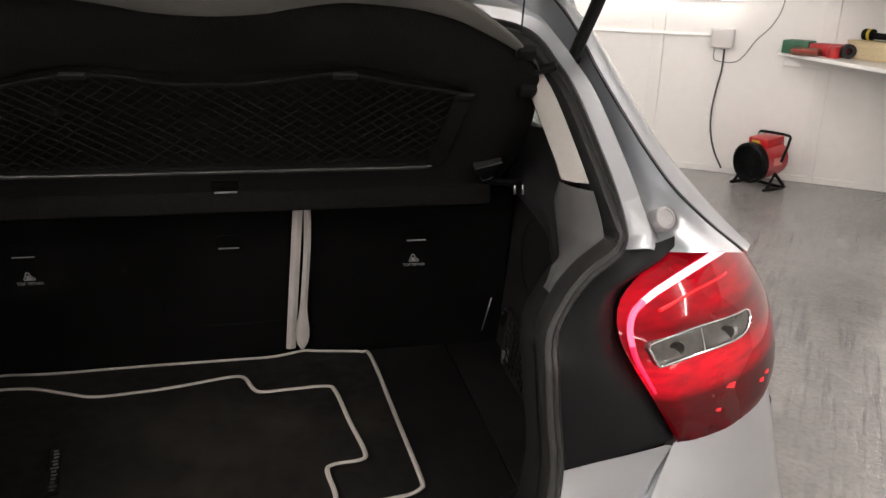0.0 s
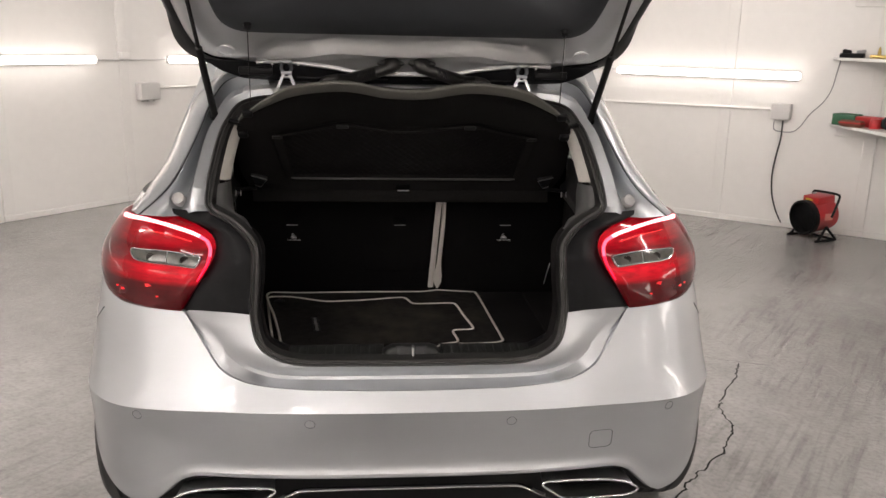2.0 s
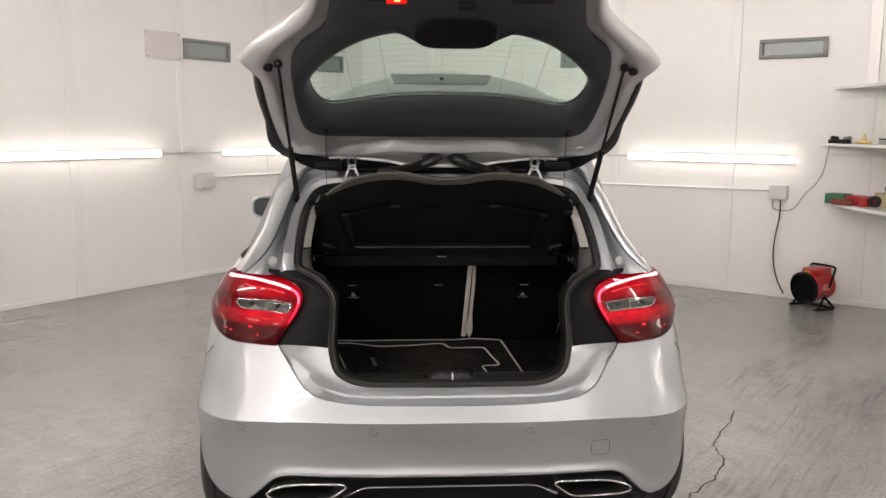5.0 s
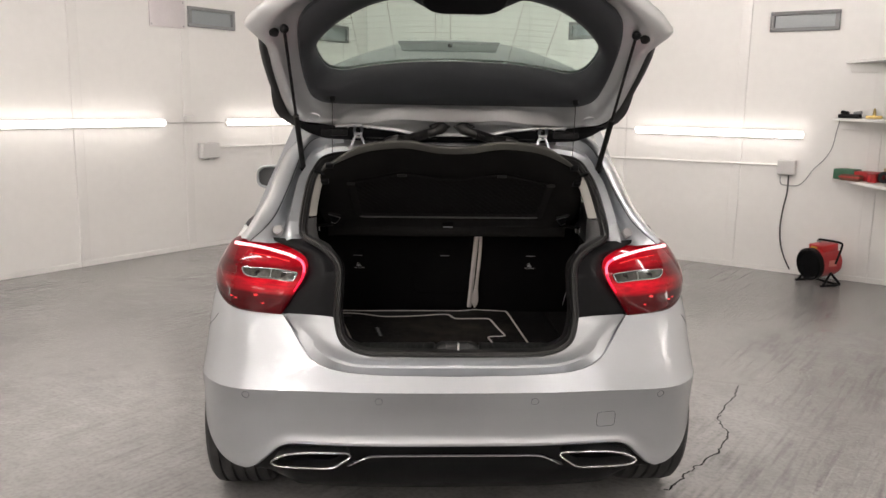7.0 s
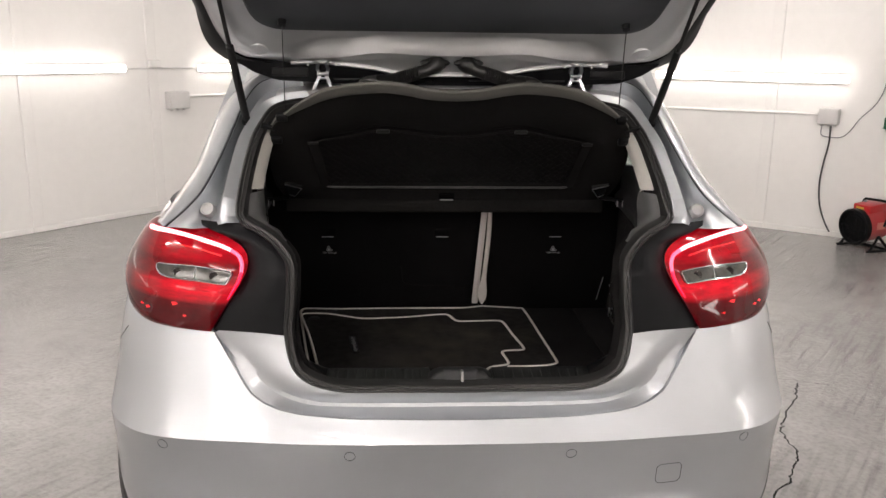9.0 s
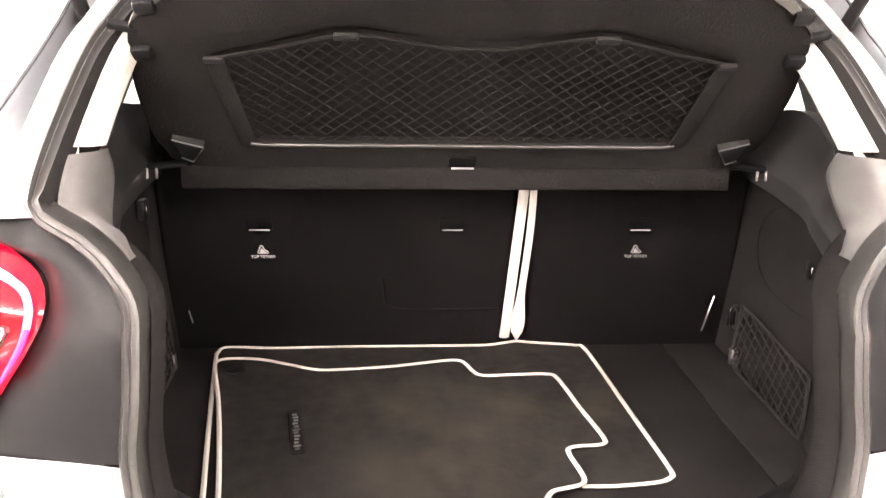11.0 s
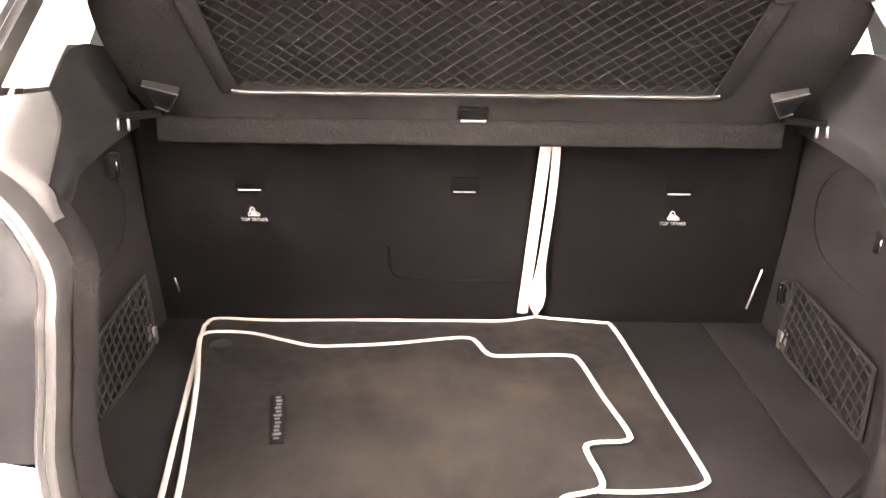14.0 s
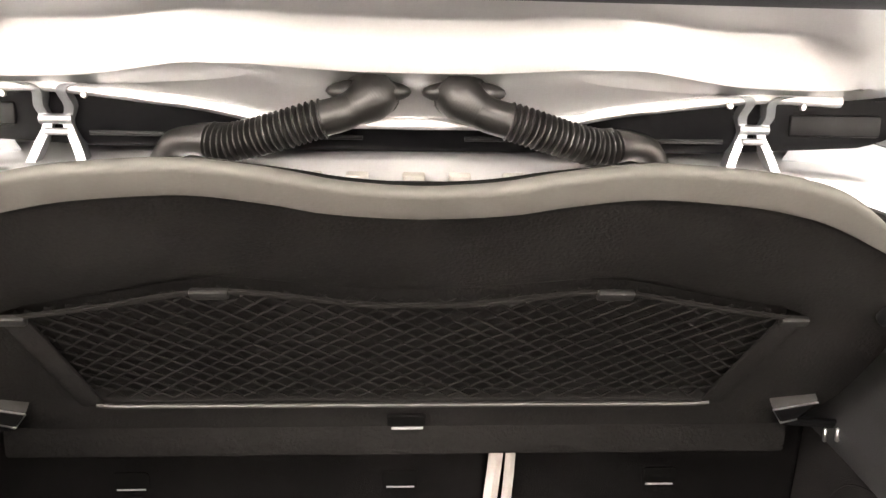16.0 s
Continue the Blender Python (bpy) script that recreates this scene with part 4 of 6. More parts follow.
def tail_lamp(s):
    n, k = 28, 14
    a, b = curve(INNER_EDGE, n), curve(OUTER_EDGE, n)

    def at(i, t, out):
        z = a[i][1] * (1 - t) + b[i][1] * t
        th = skin_angle(a[i][0], a[i][1]) * (1 - t) + skin_angle(b[i][0], b[i][1]) * t
        x, y, z = skin(th, z, out)
        return (s * x, y, z)

    bm = bmesh.new()
    rise = lambda t: min(1.0, 7 * min(t, 1 - t)) ** 0.6
    rows = [[at(i, t, 0.003 + 0.016 * rise(t) * rise(min(max(i / (n - 1), 0.0), 1.0))) for t in np.linspace(0, 1, 22)] for i in range(n)]
    grid(bm, rows)
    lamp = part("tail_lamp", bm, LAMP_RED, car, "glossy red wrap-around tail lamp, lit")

    def patch(name, pts, out, material_, label):
        """A shape on the lens, given by outline points in x, z."""
        c = np.mean(np.array(pts), axis=0)
        ring = lambda k, o: [(s * q[0], q[1], q[2]) for q in (on_rear(*(c + (np.array(e) - c) * k), o) for e in pts)]
        m = bmesh.new()
        grid(m, [ring(1.0, out - 0.006), ring(1.0, out), ring(0.8, out + 0.0012), ring(0.6, out + 0.0012), ring(0.4, out + 0.0012), ring(0.2, out + 0.0012)], close=True)
        m.faces.new([m.verts.new(q) for q in ring(0.2, out + 0.0012)])
        return part(name, m, material_, lamp, label)

    slit = curve([(0.497, 0.900), (0.503, 0.905), (0.575, 0.910), (0.648, 0.907), (0.678, 0.904), (0.674, 0.890), (0.651, 0.881), (0.575, 0.881), (0.514, 0.878), (0.507, 0.881), (0.497, 0.900)], 60)[:-1]
    patch("reversing_lens", slit, 0.0200, LAMP_CLEAR, "clear ribbed reversing lens")
    place = lambda pts, out: [(s * q[0], q[1], q[2]) for q in (on_rear(x, z, out) for x, z in pts)]
    guide = curve([(0.726, 0.961), (0.657, 0.965), (0.590, 0.961), (0.535, 0.953), (0.505, 0.945)], 50)
    m = bmesh.new()
    tube(m, place(guide, 0.0160), [0.0074 - 0.0030 * k / 49 for k in range(50)], 8)
    part("light_guide", m, LAMP_BRIGHT, lamp, "glowing pinkish white light guide")
    m = bmesh.new()
    tube(m, place(curve([(0.505, 0.945), (0.487, 0.936), (0.478, 0.921), (0.478, 0.904)], 40), 0.0160), [0.0044 - 0.0004 * k / 39 for k in range(40)], 8)
    part("guide_bend", m, LAMP_BEND, lamp, "glowing red bend of the guide")
    m = bmesh.new()
    tube(m, place(curve([(0.478, 0.904), (0.483, 0.888), (0.492, 0.872), (0.508, 0.846)], 30), 0.0160), [0.0040 - 0.0025 * k / 29 for k in range(30)], 8)
    part("guide_end", m, LAMP_FADE, lamp, "dimmer red end of the guide")
    for x, z, w in ((0.70, 0.808, 0.006), (0.716, 0.812, 0.005), (0.63, 0.826, 0.009), (0.605, 0.803, 0.005)):
        cell = [(x - w, z), (x - w * 0.3, z + w * 0.45), (x + w, z + w * 0.3), (x + w * 0.5, z - w * 0.5)]
        patch("bright_cell", cell, 0.0190, LAMP_MID, "small bright red cell")
    # glowing line painted where a tube reflects in the lens
    m = bmesh.new()
    tube(m, place(curve([(0.66, 0.946), (0.59, 0.943), (0.525, 0.934)], 30), 0.0172), 0.0022, 8)
    part("tube_glint", m, LAMP_MID, lamp)
    # bulbs behind the clear lens
    for x in (0.536, 0.623):
        m = bmesh.new()
        q = on_rear(x, 0.8935, 0.0208)
        disc_tube(m, pose(s * q[0], q[1], q[2], 90), [(0.0108, 0.0), (0.0102, 0.0018), (0.006, 0.0010), (0.0, 0.0008)], 18)
        part("bulb_well", m, WELL, lamp, "dark bulb well")
    m = bmesh.new()
    tube(m, place([(0.581, 0.882), (0.580, 0.895), (0.579, 0.908)], 0.0214), 0.0012, 6)
    part("lens_divider", m, CHROME, lamp)
    m = bmesh.new()
    tube(m, [(s * q[0], q[1], q[2]) for q in (on_rear(x, z, 0.0205) for x, z in slit)], 0.0017, 6, close=True)
    part("lens_rim", m, CHROME, lamp, "bright rim of the reversing lens")
    return lamp


tail_lamp(1)
tail_lamp(-1)


def wing():
    """Skin round the corner, from the lamp's outer edge to the flank."""
    for s in (1, -1):
        bm = bmesh.new()
        rows = []
        for x, z in curve(OUTER_EDGE, 28):
            a = skin_angle(x, z)
            rows.append([(s * p[0], p[1], p[2]) for p in (skin(a + (radians(90) - a) * t, z) for t in np.linspace(0, 1, 10))])
            q = rows[-1][-1]
            rows[-1].append((q[0], max(q[1] + 0.1, 0.62), q[2]))
        grid(bm, rows)
        part("wing_corner", bm, SILVER, car, "silver wing corner behind the lamp")


wing()


def quarter():
    """Rear pillars: flange beside the seal, concave gutter, seam and the rounded outer panel."""
    n = 60
    edge = line([p for p in OPEN3 if p[2] > 0.998 and p[0] > 0.36], n)
    lip = line([(x + 0.034 * (1 if z < 1.18 else 1 - 6 * (z - 1.18)), flange(z), z + 0.25 * max(0, z - 1.18)) for x, y, z in edge], n)
    seam = curve([(0.665, 0.992), (0.625, 1.028), (0.595, 1.069), (0.566, 1.15), (0.552, 1.20), (0.536, 1.251), (0.508, 1.296), (0.466, 1.314), (0.40, 1.322)], n)
    rim = curve([(0.712, 0.985), (0.699, 0.999), (0.672, 1.047), (0.645, 1.102), (0.627, 1.18), (0.604, 1.245), (0.575, 1.283), (0.541, 1.315), (0.47, 1.345), (0.40, 1.358)], n)
    at = lambda pts, dy, dx=0.0, dz=0.0: [(x + dx, flange(z) + dy, z + dz) for x, z in pts]
    D, E = at(seam, 0.0), at(rim, 0.10)
    mix = lambda a, b, t, dy=0.0: [tuple(np.array(p) * (1 - t) + np.array(q) * t + (0, dy, -0.4 * dy)) for p, q in zip(a, b)]
    rows = [[(x, y + 0.02, z) for x, y, z in edge], edge, lip, mix(lip, D, 0.10, 0.012), mix(lip, D, 0.35, 0.046), mix(lip, D, 0.65, 0.040), mix(lip, D, 0.88, 0.010), D, at(seam, 0.010, 0.003), at(seam, 0.001, 0.007),
            mix(D, E, 0.35, -0.022), mix(D, E, 0.7, -0.016), E, at(rim, 0.20, 0.022, -0.004), at(rim, 0.34, 0.040, -0.012), at(rim, 0.52, 0.05, -0.03)]
    for s in (1, -1):
        bm = bmesh.new()
        grid(bm, [[(s * x, y, z) for x, y, z in r] for r in rows])
        part("rear_pillar", bm, SILVER, car, "silver rear pillar with a rain gutter", sharp=60)
        # dark sealing bead in the seam
        bm = bmesh.new()
        tube(bm, [(s * x, y + 0.004, z) for x, y, z in at(seam, 0.0, 0.0035)], 0.0013, 6)
        part("seam_bead", bm, GREY_PLASTIC, car, "thin dark sealing bead of the pillar")
        # bump stop on the gutter's foot
        bm = bmesh.new()
        disc_tube(bm, pose(s * 0.588, 0.292, 1.020, 58, 0, 12 * s), [(0.017, -0.02), (0.017, 0.001), (0.0155, 0.003), (0.0125, 0.003), (0.0115, 0.0015), (0.0, 0.0025)], 20)
        part("bump_stop", bm, STOPPER, car, "round silver stopper in the gutter")


quarter()


def flanks():
    """Sides, roof, glass and front, plain where the camera does not pass."""
    sides = bmesh.new()
    arch = lambda y, z: (y - 0.62) ** 2 + (z - 0.315) ** 2 < 0.335**2 or (y - 3.32) ** 2 + (z - 0.315) ** 2 < 0.335**2
    zs2 = np.linspace(0.2, 0.985, 26)
    ys2 = np.linspace(0.58, 4.1, 90)
    for s in (1, -1):
        vs = {}
        for j, y in enumerate(ys2):
            for k, z in enumerate(zs2):
                front = max(0, (y - 3.3) / 0.9)
                top = 0.90 if y < 2.9 else 0.90 - 0.05 * (y - 2.9)
                zz = 0.2 + (z - 0.2) * (top - 0.2) / 0.785
                x = half_width(min(zz, 0.90)) * (1 - 0.28 * front**2.2)
                if 0.58 <= y < 0.75:
                    x -= 0.004 * (0.75 - y) / 0.17
                vs[j, k] = sides.verts.new((s * x, y, zz))
        for j in range(len(ys2) - 1):
            for k in range(len(zs2) - 1):
                q = [vs[j, k], vs[j + 1, k], vs[j + 1, k + 1], vs[j, k + 1]]
                c = sum((v.co for v in q), Vector()) / 4
                if not arch(c.y, c.z):
                    sides.faces.new(q)
    part("flank", sides, SILVER, car, "silver doors and wings")
    roof = bmesh.new()
    rows = []
    for y, z, w in ((0.66, 1.345, 0.56), (0.70, 1.372, 0.565), (0.80, 1.39, 0.575), (1.1, 1.415, 0.585), (1.6, 1.433, 0.59), (2.1, 1.425, 0.58), (2.45, 1.39, 0.56)):
        rows.append([(w * math.sin(a), y, z - 0.075 * (1 - math.cos(a)) ** 1.5) for a in np.linspace(-math.pi / 2, math.pi / 2, 21)])
    grid(roof, rows)
    grid(roof, [[(x * 0.97, y, z - 0.03) for x, y, z in r] for r in rows])
    part("roof", roof, SILVER, car, "silver roof")
    liner = bmesh.new()
    grid(liner, [[(x * 0.95, y, z - 0.045) for x, y, z in r] for r in rows[1:]])
    part("headliner", liner, CREAM, car, "pale grey headliner")
    hood = bmesh.new()
    rows = []
    for y, z, w in ((3.25, 1.0, 0.70), (3.6, 0.96, 0.70), (4.0, 0.86, 0.62), (4.2, 0.74, 0.55), (4.28, 0.55, 0.5), (4.27, 0.25, 0.5)):
        rows.append([(w * u, y, z - 0.05 * u * u) for u in np.linspace(-1, 1, 9)])
    grid(hood, rows)
    part("bonnet", hood, SILVER, car, "silver bonnet and nose")
    for s in (1, -1):
        # window band with pillars
        for y0, y1 in ((0.93, 1.16), (1.22, 1.92), (2.0, 2.72)):
            bm = bmesh.new()
            lo = [(s * 0.80, y, 0.905) for y in (y0, y1)]
            hi = [(s * 0.60, y, 1.335) for y in (max(y0, 0.86), y1 - (0.35 if y1 > 2.5 else 0))]
            loop = [lo[0], lo[1], hi[1], hi[0]]
            grid(bm, [loop, [(p[0] - s * 0.004, p[1], p[2]) for p in loop]], close=True, caps=True)
            ob = part("side_window", bm, GLASS, car, "tinted side window")
            ob.visible_shadow = False
        for y0, y1, y2, y3 in ((0.82, 0.93, 0.78, 0.90), (1.16, 1.22, 1.16, 1.22), (1.92, 2.0, 1.92, 2.0), (2.72, 2.86, 2.37, 2.45)):
            bm = bmesh.new()
            X0, X1 = 0.808, 0.595
            box_rows = [[(s * X0, y0, 0.895), (s * X0, y1, 0.895), (s * (X0 - 0.04), y1, 0.895), (s * (X0 - 0.04), y0, 0.895)], [(s * X1, y2, 1.345), (s * X1, y3, 1.345), (s * (X1 - 0.04), y3, 1.345), (s * (X1 - 0.04), y2, 1.345)]]
            grid(bm, box_rows, close=True, caps=True)
            part("pillar", bm, BLACK_PLASTIC if y0 > 1 else SILVER, car, smooth=False)
    bm = bmesh.new()
    loop = [(-0.66, 3.2, 1.0), (0.66, 3.2, 1.0), (0.56, 2.45, 1.38), (-0.56, 2.45, 1.38)]
    grid(bm, [loop, [(x, y - 0.002, z - 0.004) for x, y, z in loop]], close=True, caps=True)
    ob = part("windscreen", bm, GLASS, car, "clear windscreen")
    ob.visible_shadow = False
    # floor pan closes the car below; its near-black boxes deepen the shade there
    bm = bmesh.new()
    box(bm, (1.66, 1.75, 0.10), pose(0, 2.12, 0.20))
    box(bm, (1.26, 3.7, 0.09), pose(0, 2.26, 0.20))
    box(bm, (1.26, 0.40, 0.10), pose(0, 0.50, 0.24))
    part("underbody", bm, PIT, car, "dark underbody", smooth=False)


flanks()


def mirror(s):
    bm = bmesh.new()
    bmesh.ops.create_uvsphere(bm, u_segments=20, v_segments=12, radius=1, matrix=pose(s * 0.945, 2.58, 0.985) @ Matrix.Diagonal((0.115, 0.075, 0.065, 1)))
    bmesh.ops.bisect_plane(bm, geom=bm.verts[:] + bm.edges[:] + bm.faces[:], plane_co=(0, 2.545, 0), plane_no=(0, -1, 0), clear_outer=True)
    shell = part("door_mirror", bm, SILVER, car, "silver door mirror")
    oval = lambda w, h: [(w * math.copysign(abs(math.cos(a)) ** 0.6, math.cos(a)), h * math.copysign(abs(math.sin(a)) ** 0.6, math.sin(a))) for a in np.linspace(0, 2 * math.pi, 40, endpoint=False)]
    bm = bmesh.new()
    prism(bm, oval(0.096, 0.058), pose(s * 0.945, 2.545, 0.985, 90), 0.006)
    # the dark reflection is put into the glass colour
    part("mirror_glass", bm, material("mirror_glass", (0.09, 0.095, 0.10), 0.03, metal=1.0), shell, "mirror glass with a dark reflection put into its colour")
    bm = bmesh.new()
    tube(bm, [(s * 0.945 + x, 2.540, 0.985 + z) for x, z in oval(0.102, 0.064)], 0.0085, 8, close=True)
    part("mirror_bezel", bm, SILVER, shell, "silver mirror surround")
    bm = bmesh.new()
    box(bm, (0.14, 0.05, 0.03), pose(s * 0.84, 2.6, 0.955), 0.01, 2)
    part("mirror_foot", bm, BLACK_PLASTIC, shell)


mirror(-1)
mirror(1)


def wheel(x, y):
    s = 1 if x > 0 else -1
    place = pose(x, y, 0.315, 0, 90, 0)
    bm = bmesh.new()
    prof = [(0.215, -0.10), (0.26, -0.112), (0.295, -0.108), (0.309, -0.095), (0.315, -0.07)]
    for c in (-0.06, -0.02, 0.02, 0.06):
        prof += [(0.315, c - 0.006), (0.307, c - 0.004), (0.307, c + 0.004), (0.315, c + 0.006)]
    prof += [(0.315, 0.07), (0.309, 0.095), (0.295, 0.108), (0.26, 0.112), (0.215, 0.10)]
    disc_tube(bm, place, prof, 64)
    tyre = part("tyre", bm, TYRE, car, "black tyre with long tread grooves", sharp=30)
    bm = bmesh.new()
    disc_tube(bm, place, [(0.215, -0.095), (0.205, -0.09), (0.20, 0.0), (0.19, s * 0.06), (0.06, s * 0.075), (0.0, s * 0.08)], 40)
    part("rim", bm, CHROME, car, "alloy wheel")


for x in (-0.752, 0.752):
    for y in (0.62, 3.32):
        wheel(x, y)


# lower rear: black apron, chrome strip, exhaust trims
def apron():
    bm = bmesh.new()
    rows = []
    # lowest rows are added to hide lit floor, dark in place of shade
    for z, dy, drop in ((0.39, 0.03, 0.11), (0.36, 0.028, 0.11), (0.33, 0.05, 0.11), (0.29, 0.055, 0.07), (0.24, 0.075, 0.02), (0.19, 0.11, -0.03), (0.14, 0.17, -0.06), (0.12, 0.26, -0.08), (0.13, 0.40, -0.08)):
        rows.append([(x, skin(skin_angle(x, 0.37), 0.37)[1] + dy, z - drop * max(0, (abs(x) - 0.53) / 0.15)) for x in np.linspace(-0.66, 0.66, 61)])
    grid(bm, rows)
    ap = part("apron", bm, BLACK_PLASTIC, car, "black plastic lower apron")
    half = [(0.0, 0.330), (0.20, 0.330), (0.262, 0.329), (0.285, 0.325), (0.31, 0.314), (0.335, 0.302), (0.345, 0.300)]
    P = curve([(-x, z) for x, z in reversed(half[1:])] + half, 90)
    rows = []
    for k in range(10):
        a = math.pi * (k / 9 - 0.5)
        rows.append([(x, 0.048 - 0.012 * math.cos(a), z + 0.0046 * math.sin(a)) for x, z in P])
    bm = bmesh.new()
    grid(bm, rows)
    part("chrome_strip", bm, CHROME, ap, "thin chrome strip")
    out = curve([(0.345, 0.346), (0.44, 0.348), (0.50, 0.346), (0.55, 0.336), (0.582, 0.320), (0.580, 0.308), (0.55, 0.300), (0.46, 0.296), (0.395, 0.297), (0.36, 0.316), (0.334, 0.336), (0.345, 0.346)], 72)[:-1]
    c = out.mean(0)
    for s in (1, -1):
        ring = lambda k, y: [(s * (c[0] + (x - c[0]) * (1 - (1 - k) * 0.55)), y + 0.10 * max(0, x - 0.35) ** 1.7, c[1] + (z - c[1]) * (1 - (1 - k) * 1.9)) for x, z in out]
        bm = bmesh.new()
        tube(bm, ring(1.0, 0.026), 0.0033, 10, close=True)
        part("exhaust_trim", bm, CHROME, ap, "polished chrome exhaust trim")
        bm = bmesh.new()
        grid(bm, [ring(0.98, 0.026), ring(0.93, 0.05), ring(0.86, 0.10)], close=True)
        part("trim_throat", bm, STEEL, ap, "steel throat of the exhaust trim")
        # near-black sheet standing in for the shade inside the exhaust
        bm = bmesh.new()
        prism(bm, [(p[0], p[2]) for p in ring(0.88, 0.0)], pose(0, 0.085, 0, 90), 0.003)
        part("throat_shade", bm, PIT, ap)


apron()


# rubber seal round the opening
def seal():
    bm = bmesh.new()
    loop = [(-x, y, z) for x, y, z in reversed(OPEN3[1:])] + list(OPEN3)
    ctr = Vector((0, 0.2, 0.95))
    rows = []
    prof = [(0.0, 0.006), (0.001, -0.008), (-0.003, -0.012), (-0.007, -0.009), (-0.010, -0.0125), (-0.014, -0.0095), (-0.017, -0.010), (-0.020, -0.002), (-0.021, 0.02)]
    n = len(loop)
    for d, dy in prof:
        row = []
        for i, p in enumerate(loop):
            a, b = Vector(loop[i - 1]), Vector(loop[(i + 1) % n])
            t = (b - a)
            nrm = Vector((t.z, 0, -t.x)).normalized() if t.length else Vector((1, 0, 0))
            slope = 0.55 if p[2] > 1.0 else 0.0
            d_ = d * (1.0 + 0.25 * ease((p[2] - 0.98) / 0.08))
            row.append((p[0] + nrm.x * d_, p[1] + dy, p[2] + nrm.z * d_ - (dy * slope)))
        rows.append(row)
    grid(bm, rows, close=True)
    return part("boot_seal", bm, SEAL, car, "black rubber boot seal", sharp=60)


seal()


# ---- the tailgate, raised: x across, s from the hinge outwards, h towards its inner side ----
def gate(x, s, h=0.0):
    return (x, 0.60 - 0.838 * s - 0.546 * h, 1.36 + 0.546 * s - 0.838 * h)


GATE_POSE = Matrix(((1, 0, 0, 0), (0, -0.838, -0.546, 0.60), (0, 0.546, -0.838, 1.36), (0, 0, 0, 1)))


def full(half):
    """A closed outline from its right half, which runs from the middle to the middle."""
    return list(half) + [(-x, y) for x, y in reversed(half[1:-1])]


def around(outline, n, c):
    """n points of an outline, at even angles round c."""
    P = [np.array(p, float) - c for p in outline]
    out = []
    for k in range(n):
        a = 2 * math.pi * k / n + 1e-4
        d = np.array((math.cos(a), math.sin(a)))
        best = 0.0
        for p, q in zip(P, P[1:] + P[:1]):
            e = q - p
            det = d[0] * -e[1] + e[0] * d[1]
            if abs(det) < 1e-12:
                continue
            r = (p[0] * -e[1] + e[0] * p[1]) / det
            t = (d[0] * p[1] - d[1] * p[0]) / det
            if -1e-6 <= t <= 1 + 1e-6 and r > best:
                best = r
        out.append(tuple(c + d * best))
    return out


GATE_EDGE = full([tuple(p) for p in line([(0, 0.0), (0.30, 0.0), (0.48, 0.0), (0.545, 0.012), (0.578, 0.05), (0.595, 0.15), (0.602, 0.30), (0.604, 0.46), (0.656, 0.548), (0.60, 0.62), (0.50, 0.712), (0.44, 0.78), (0.415, 0.84), (0.40, 0.90), (0.385, 0.965), (0.33, 1.0), (0, 1.01)], 260)])
GATE_TRIM = full([tuple(p) for p in curve([(0, 0.157), (0.20, 0.157), (0.40, 0.158), (0.455, 0.168), (0.487, 0.205), (0.500, 0.30), (0.502, 0.42), (0.498, 0.52), (0.483, 0.60), (0.45, 0.66), (0.40, 0.71), (0.37, 0.76), (0.352, 0.86), (0.34, 0.95), (0.30, 0.97), (0, 0.975)], 80)])
GATE_GLASS = full([tuple(p) for p in curve([(0, 0.347), (0.10, 0.344), (0.20, 0.333), (0.30, 0.310), (0.36, 0.292), (0.405, 0.294), (0.436, 0.330), (0.452, 0.40), (0.439, 0.462), (0.39, 0.532), (0.322, 0.598), (0.253, 0.643), (0.17, 0.666), (0.121, 0.640), (0.078, 0.603), (0.04, 0.594), (0, 0.592)], 80)])
MID, N = np.array((0.0, 0.50)), 240


WIRE = material("wire_brown", (0.10, 0.09, 0.075), 0.6)
LINING = material("lining_black", (0.030, 0.0322, 0.0358), 0.5, vary=0.12, scale=10, fine=400, bump=0.0002, spec=0.18)


